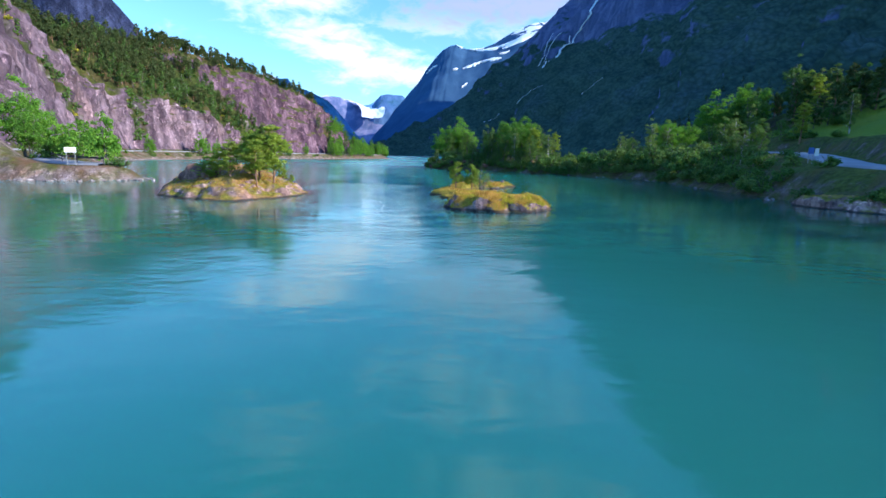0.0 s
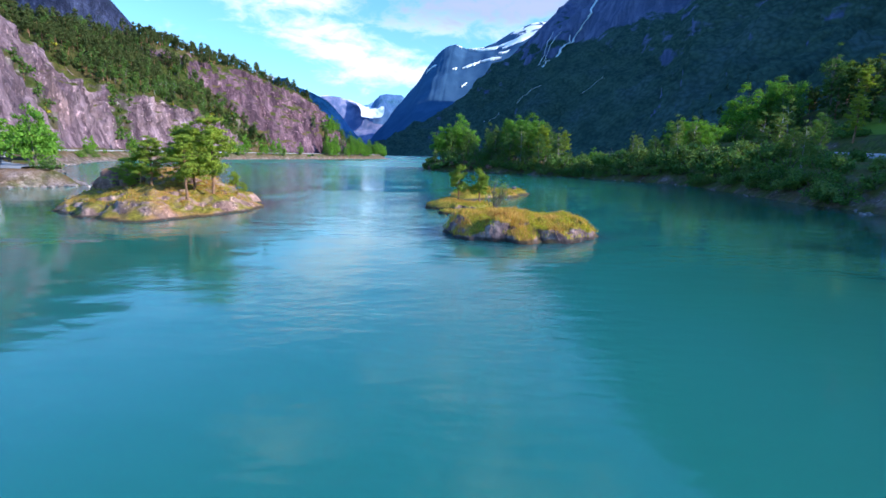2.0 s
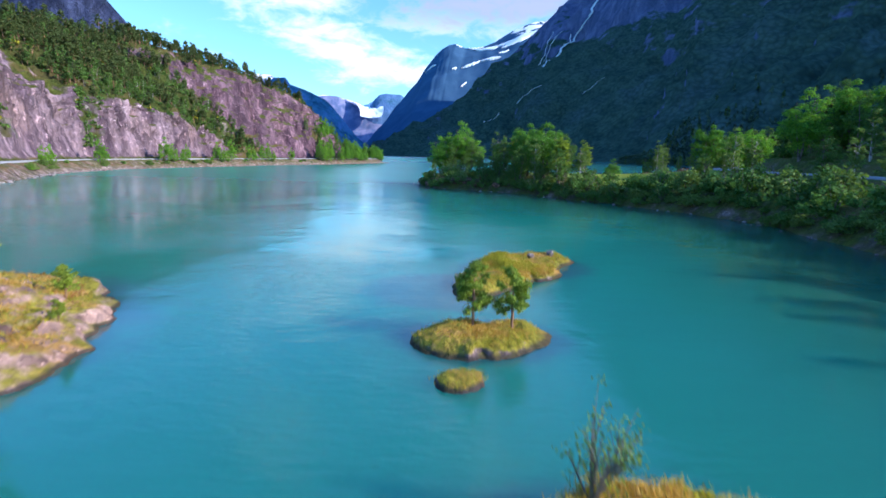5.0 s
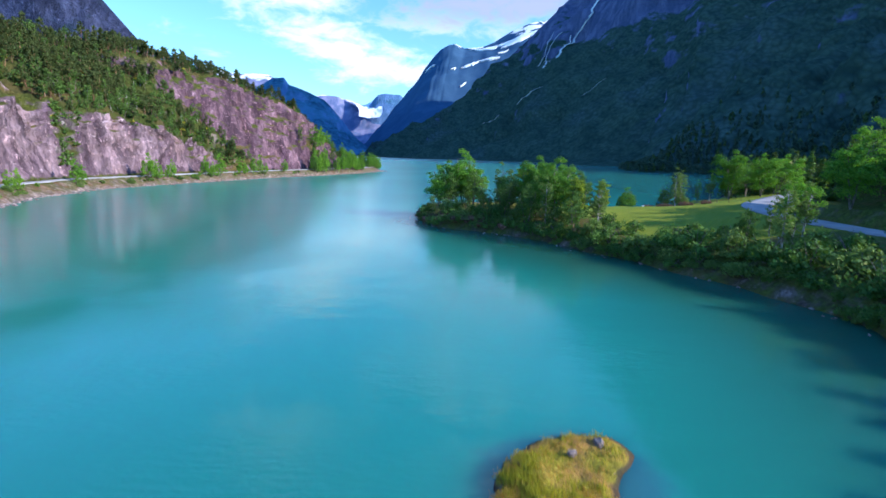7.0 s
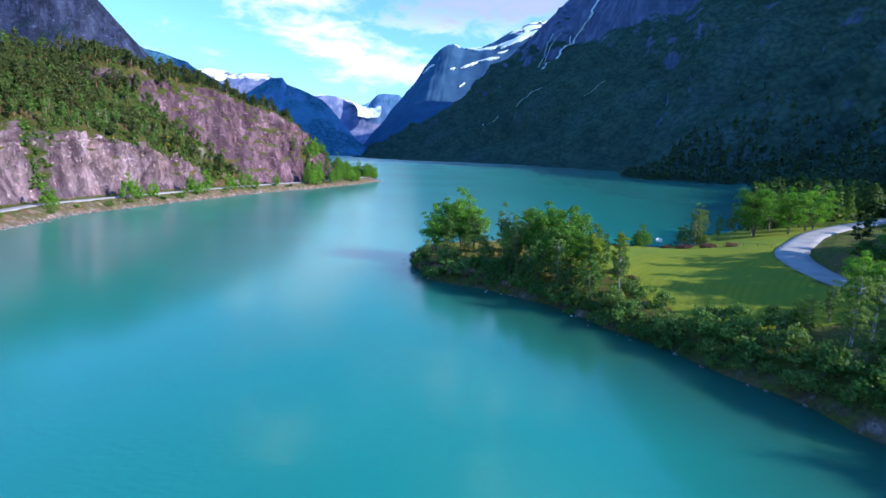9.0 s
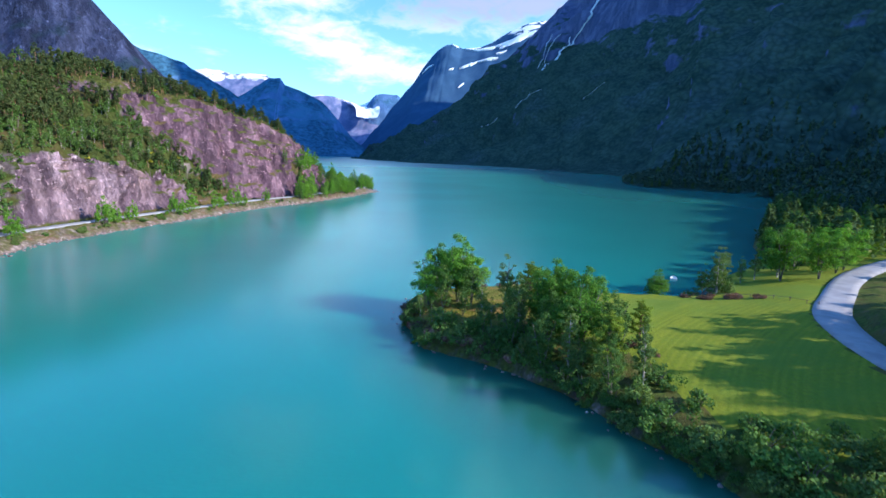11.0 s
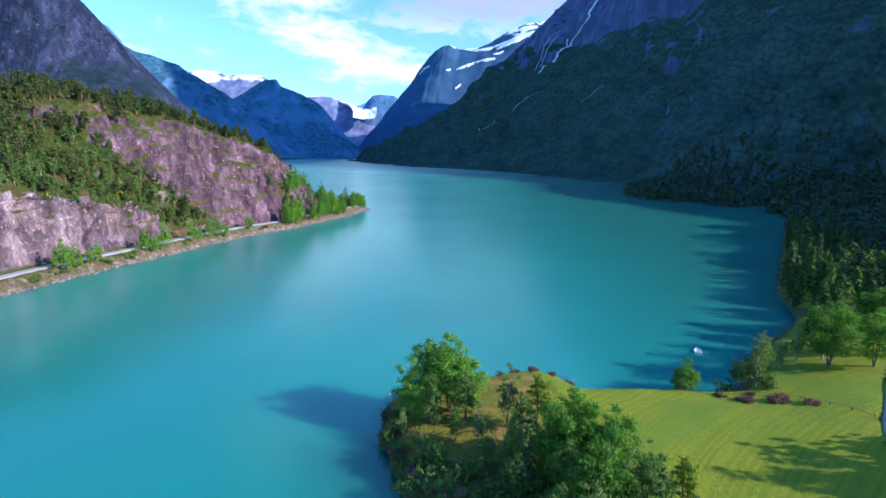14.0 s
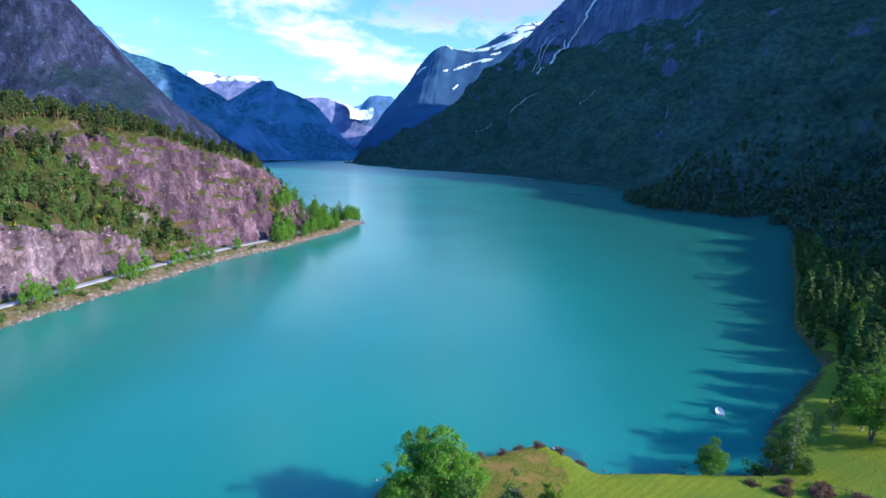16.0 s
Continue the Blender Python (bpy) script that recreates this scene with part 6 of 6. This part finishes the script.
for _ in range(900):
    x, y = (rng.uniform(66, 235), rng.uniform(20, 300)) if _ < 450 else (rng.uniform(78, 170), rng.uniform(148, 260))
    d = float(inside_distance(RIGHT, np.array([x]), np.array([y]))[0])
    dr = float(line_distance(road_r[::4], np.array([x]), np.array([y]))[0][0])
    if d > 2 and dr > 6 and not (x < 90 and 45 < y < 150):
        sc = rng.uniform(0.8, 1.3)
        V, Q = FINE[rng.integers(0, 6)]
        items.append((V, Q, 1 + int(rng.uniform() < 0.4), Matrix.LocRotScale((x, y, ground_at(x, y) - 0.4), Euler((0, 0, rng.uniform(0, 6.28))), (sc, sc, sc))))
joined("valley_forest", items, [FOREST, WOODS, HILL_GREEN], "dense mixed forest at the foot of the shaded mountainside", "forest")

# ---- stones along the shores ----
rng = np.random.default_rng(43)
stone_v = []
for k in range(4):
    bm = bmesh.new()
    bmesh.ops.create_icosphere(bm, subdivisions=1, radius=1.0)
    co = np.array([v.co[:] for v in bm.verts]) * (1 + 0.35 * rng.normal(0, 0.5, (len(bm.verts), 1))) * [1, 1, 0.6]
    stone_v.append((co, np.array([[v.index for v in f.verts] for f in bm.faces])))
    bm.free()
items = []
edge_pts = curve_through([(x, y, 0) for x, y in RIGHT[:17]], 0.5)
back_pts = curve_through([(x, y, 0) for x, y in RIGHT[23:]], 0.6)
left_pts = np.column_stack([shore_x, ys, ys * 0])[60:]
bank_pts = curve_through([(x, y, 0) for x, y in LEFT[9:] + LEFT[:4]], 0.4)
for pts, many, big in ((edge_pts, 200, 0.17), (back_pts, 120, 0.18), (left_pts, 700, 0.42), (bank_pts, 260, 0.24)):
    for _ in range(many):
        p = pts[rng.integers(0, len(pts))] + [rng.normal(0, 0.9), rng.normal(0, 0.9), 0.0]
        r = big * rng.uniform(0.4, 1.7)
        V, Q = stone_v[rng.integers(0, 4)]
        items.append((V, Q, 0, Matrix.LocRotScale(p, Euler((rng.uniform(-0.4, 0.4), rng.uniform(-0.4, 0.4), rng.uniform(0, 6.28))), (r, r * rng.uniform(0.6, 1), r))))
joined("shore_stones", items, [STONE], "pale angular stones along the waterline", "stones")

# ---- signs, rail, boat ----


def box(bm, x, y, z, sx, sy, sz, bevel=0.0):
    r = bmesh.ops.create_cube(bm, size=1.0, matrix=Matrix.Translation((x, y, z)) @ Matrix.Diagonal((sx, sy, sz, 1)))
    if bevel:
        edges = list({e for v in r["verts"] for e in v.link_edges})
        bmesh.ops.bevel(bm, geom=edges, offset=bevel, segments=2, affect="EDGES", profile=0.5)


def from_bm(name, bm, m):
    me = bpy.data.meshes.new(name)
    bm.to_mesh(me)
    bm.free()
    me.materials.append(m)
    return me


def post(name, parent, x, y, z0, z1, r, m):
    bm = bmesh.new()
    bmesh.ops.create_cone(bm, segments=10, radius1=r, radius2=r, depth=z1 - z0, cap_ends=True, matrix=Matrix.Translation((x, y, (z0 + z1) / 2)))
    return piece(name, from_bm(name, bm, m), parent)


def sign_board(x, y, z, turn, width, tall, top, face, label, second=None):
    root = new("sign_board")
    root.matrix_basis = pose(x, y, z, 0, 0, turn)
    tagged(root, label, "sign", "road signs")
    for s in (-0.36, 0.36):
        post("post", root, s * width, 0, -0.3, top - 0.05, 0.035, STEEL)
    bm = bmesh.new()
    box(bm, 0, -0.05, top - tall / 2, width, 0.05, tall, 0.012)
    piece("panel", from_bm("panel", bm, face), root)
    if second:
        bm = bmesh.new()
        box(bm, second, -0.05, top - tall / 2 - 0.12, width * 0.7, 0.05, tall * 1.15, 0.012)
        piece("panel", from_bm("panel", bm, WHITE), root, "white lower panel")
    return root


sign_board(-39.9, 49.9, bank_at(-39.9, 49.9), 36, 1.05, 0.55, 2.0, WHITE, "white notice board on two steel posts by the water")
sign_board(35.6, 43.9, ground_at(35.6, 43.9), -38, 0.45, 0.6, 1.5, BLUE, "blue and white road sign on steel posts", second=0.45)

# guard rail beside the left road
rail_line = road_l[road_l[:, 1] < 74][1:] + [1.6, -1.4, 0.1]
root = new("guard_rail")
tagged(root, "dark steel guard rail along the lake road", "guard rail")
prof = [(-0.03, 0.50), (0.03, 0.54), (-0.02, 0.60), (0.03, 0.66), (-0.03, 0.72)]
t = np.gradient(rail_line, axis=0)
t /= np.linalg.norm(t, axis=1, keepdims=True)
r_side = np.column_stack([t[:, 1], -t[:, 0], t[:, 0] * 0])
front_f = np.stack([rail_line + r_side * a + [0, 0, b] for a, b in prof], 1)
back_f = np.stack([rail_line + r_side * (a - 0.02) + [0, 0, b] for a, b in reversed(prof)], 1)
V, Q = sheet(np.concatenate([front_f, back_f, front_f[:, :1]], 1))
piece("rail", mesh_of("rail", V, Q, DARK_RAIL), root)
for p in rail_line[::2]:
    post("post", root, p[0] - 0.08, p[1], p[2] - 0.5, p[2] + 0.66, 0.05, DARK_RAIL)


# the old fence along the far edge of the meadow
root = new("meadow_fence")
tagged(root, "low weathered wooden fence at the edge of the meadow", "fence")
fence_line = curve_through([(44.5, 137.2, 0), (49, 134.6, 0), (53.5, 130.2, 0), (56.5, 124.6, 0)], 2.1)
tops = []
for p in fence_line:
    z = ground_at(p[0], p[1])
    post("post", root, p[0], p[1], z - 0.2, z + 0.62, 0.05, WOOD)
    tops.append((p[0], p[1], z))
tops = np.array(tops)
for lift in (0.48,):
    TV, TQ = tubes([(tops + [0, 0.05, lift], np.full(len(tops), 0.025))], 5)
    piece("rail", mesh_of("rail", TV, TQ, WOOD), root)


def boat(x, y, turn, long=2.9, beam=1.25):
    """A moored white rowing boat with thwarts and a transom."""
    root = new("rowing_boat")
    root.matrix_basis = pose(x, y, 0, 0, 0, turn)
    tagged(root, "small white rowing boat moored on the water", "boat")
    u = np.linspace(0, 1, 18)
    half = beam / 2 * np.clip(1.12 * (1 - u**3.2) - 0.10 * (1 - u) ** 2, 0.02, 1)
    keel = -0.12 + 0.30 * u**3
    gun = 0.38 + 0.16 * u**2
    a = np.linspace(-1, 1, 13)
    outer = np.stack([np.column_stack([(u - 0.5) * long, half * np.sign(k) * abs(k) ** 0.6, keel + (gun - keel) * abs(k) ** 2.4]) for k in a], 1)
    inner = outer * [0.97, 0.93, 0.7] + [0, 0, 0.16]
    inner[:, 0, 2] = outer[:, 0, 2]
    inner[:, -1, 2] = outer[:, -1, 2]
    V, Q = sheet(np.concatenate([outer, inner[:, ::-1], outer[:, :1]], 1))
    piece("hull", mesh_of("hull", V, Q, WHITE, smooth=True), root)
    bm = bmesh.new()
    box(bm, -long / 2 + 0.02, 0, 0.14, 0.05, beam * 0.96, 0.46, 0.01)
    piece("transom", from_bm("transom", bm, WHITE), root)
    for s in (-0.30, 0.0, 0.27):
        bm = bmesh.new()
        box(bm, s * long, 0, 0.24, 0.24, beam * (0.95 - 0.3 * max(0, s)), 0.03, 0.008)
        piece("thwart", from_bm("thwart", bm, WHITE), root)
    return root


boat(50.5, 157.7, 70, 2.3, 1.3)
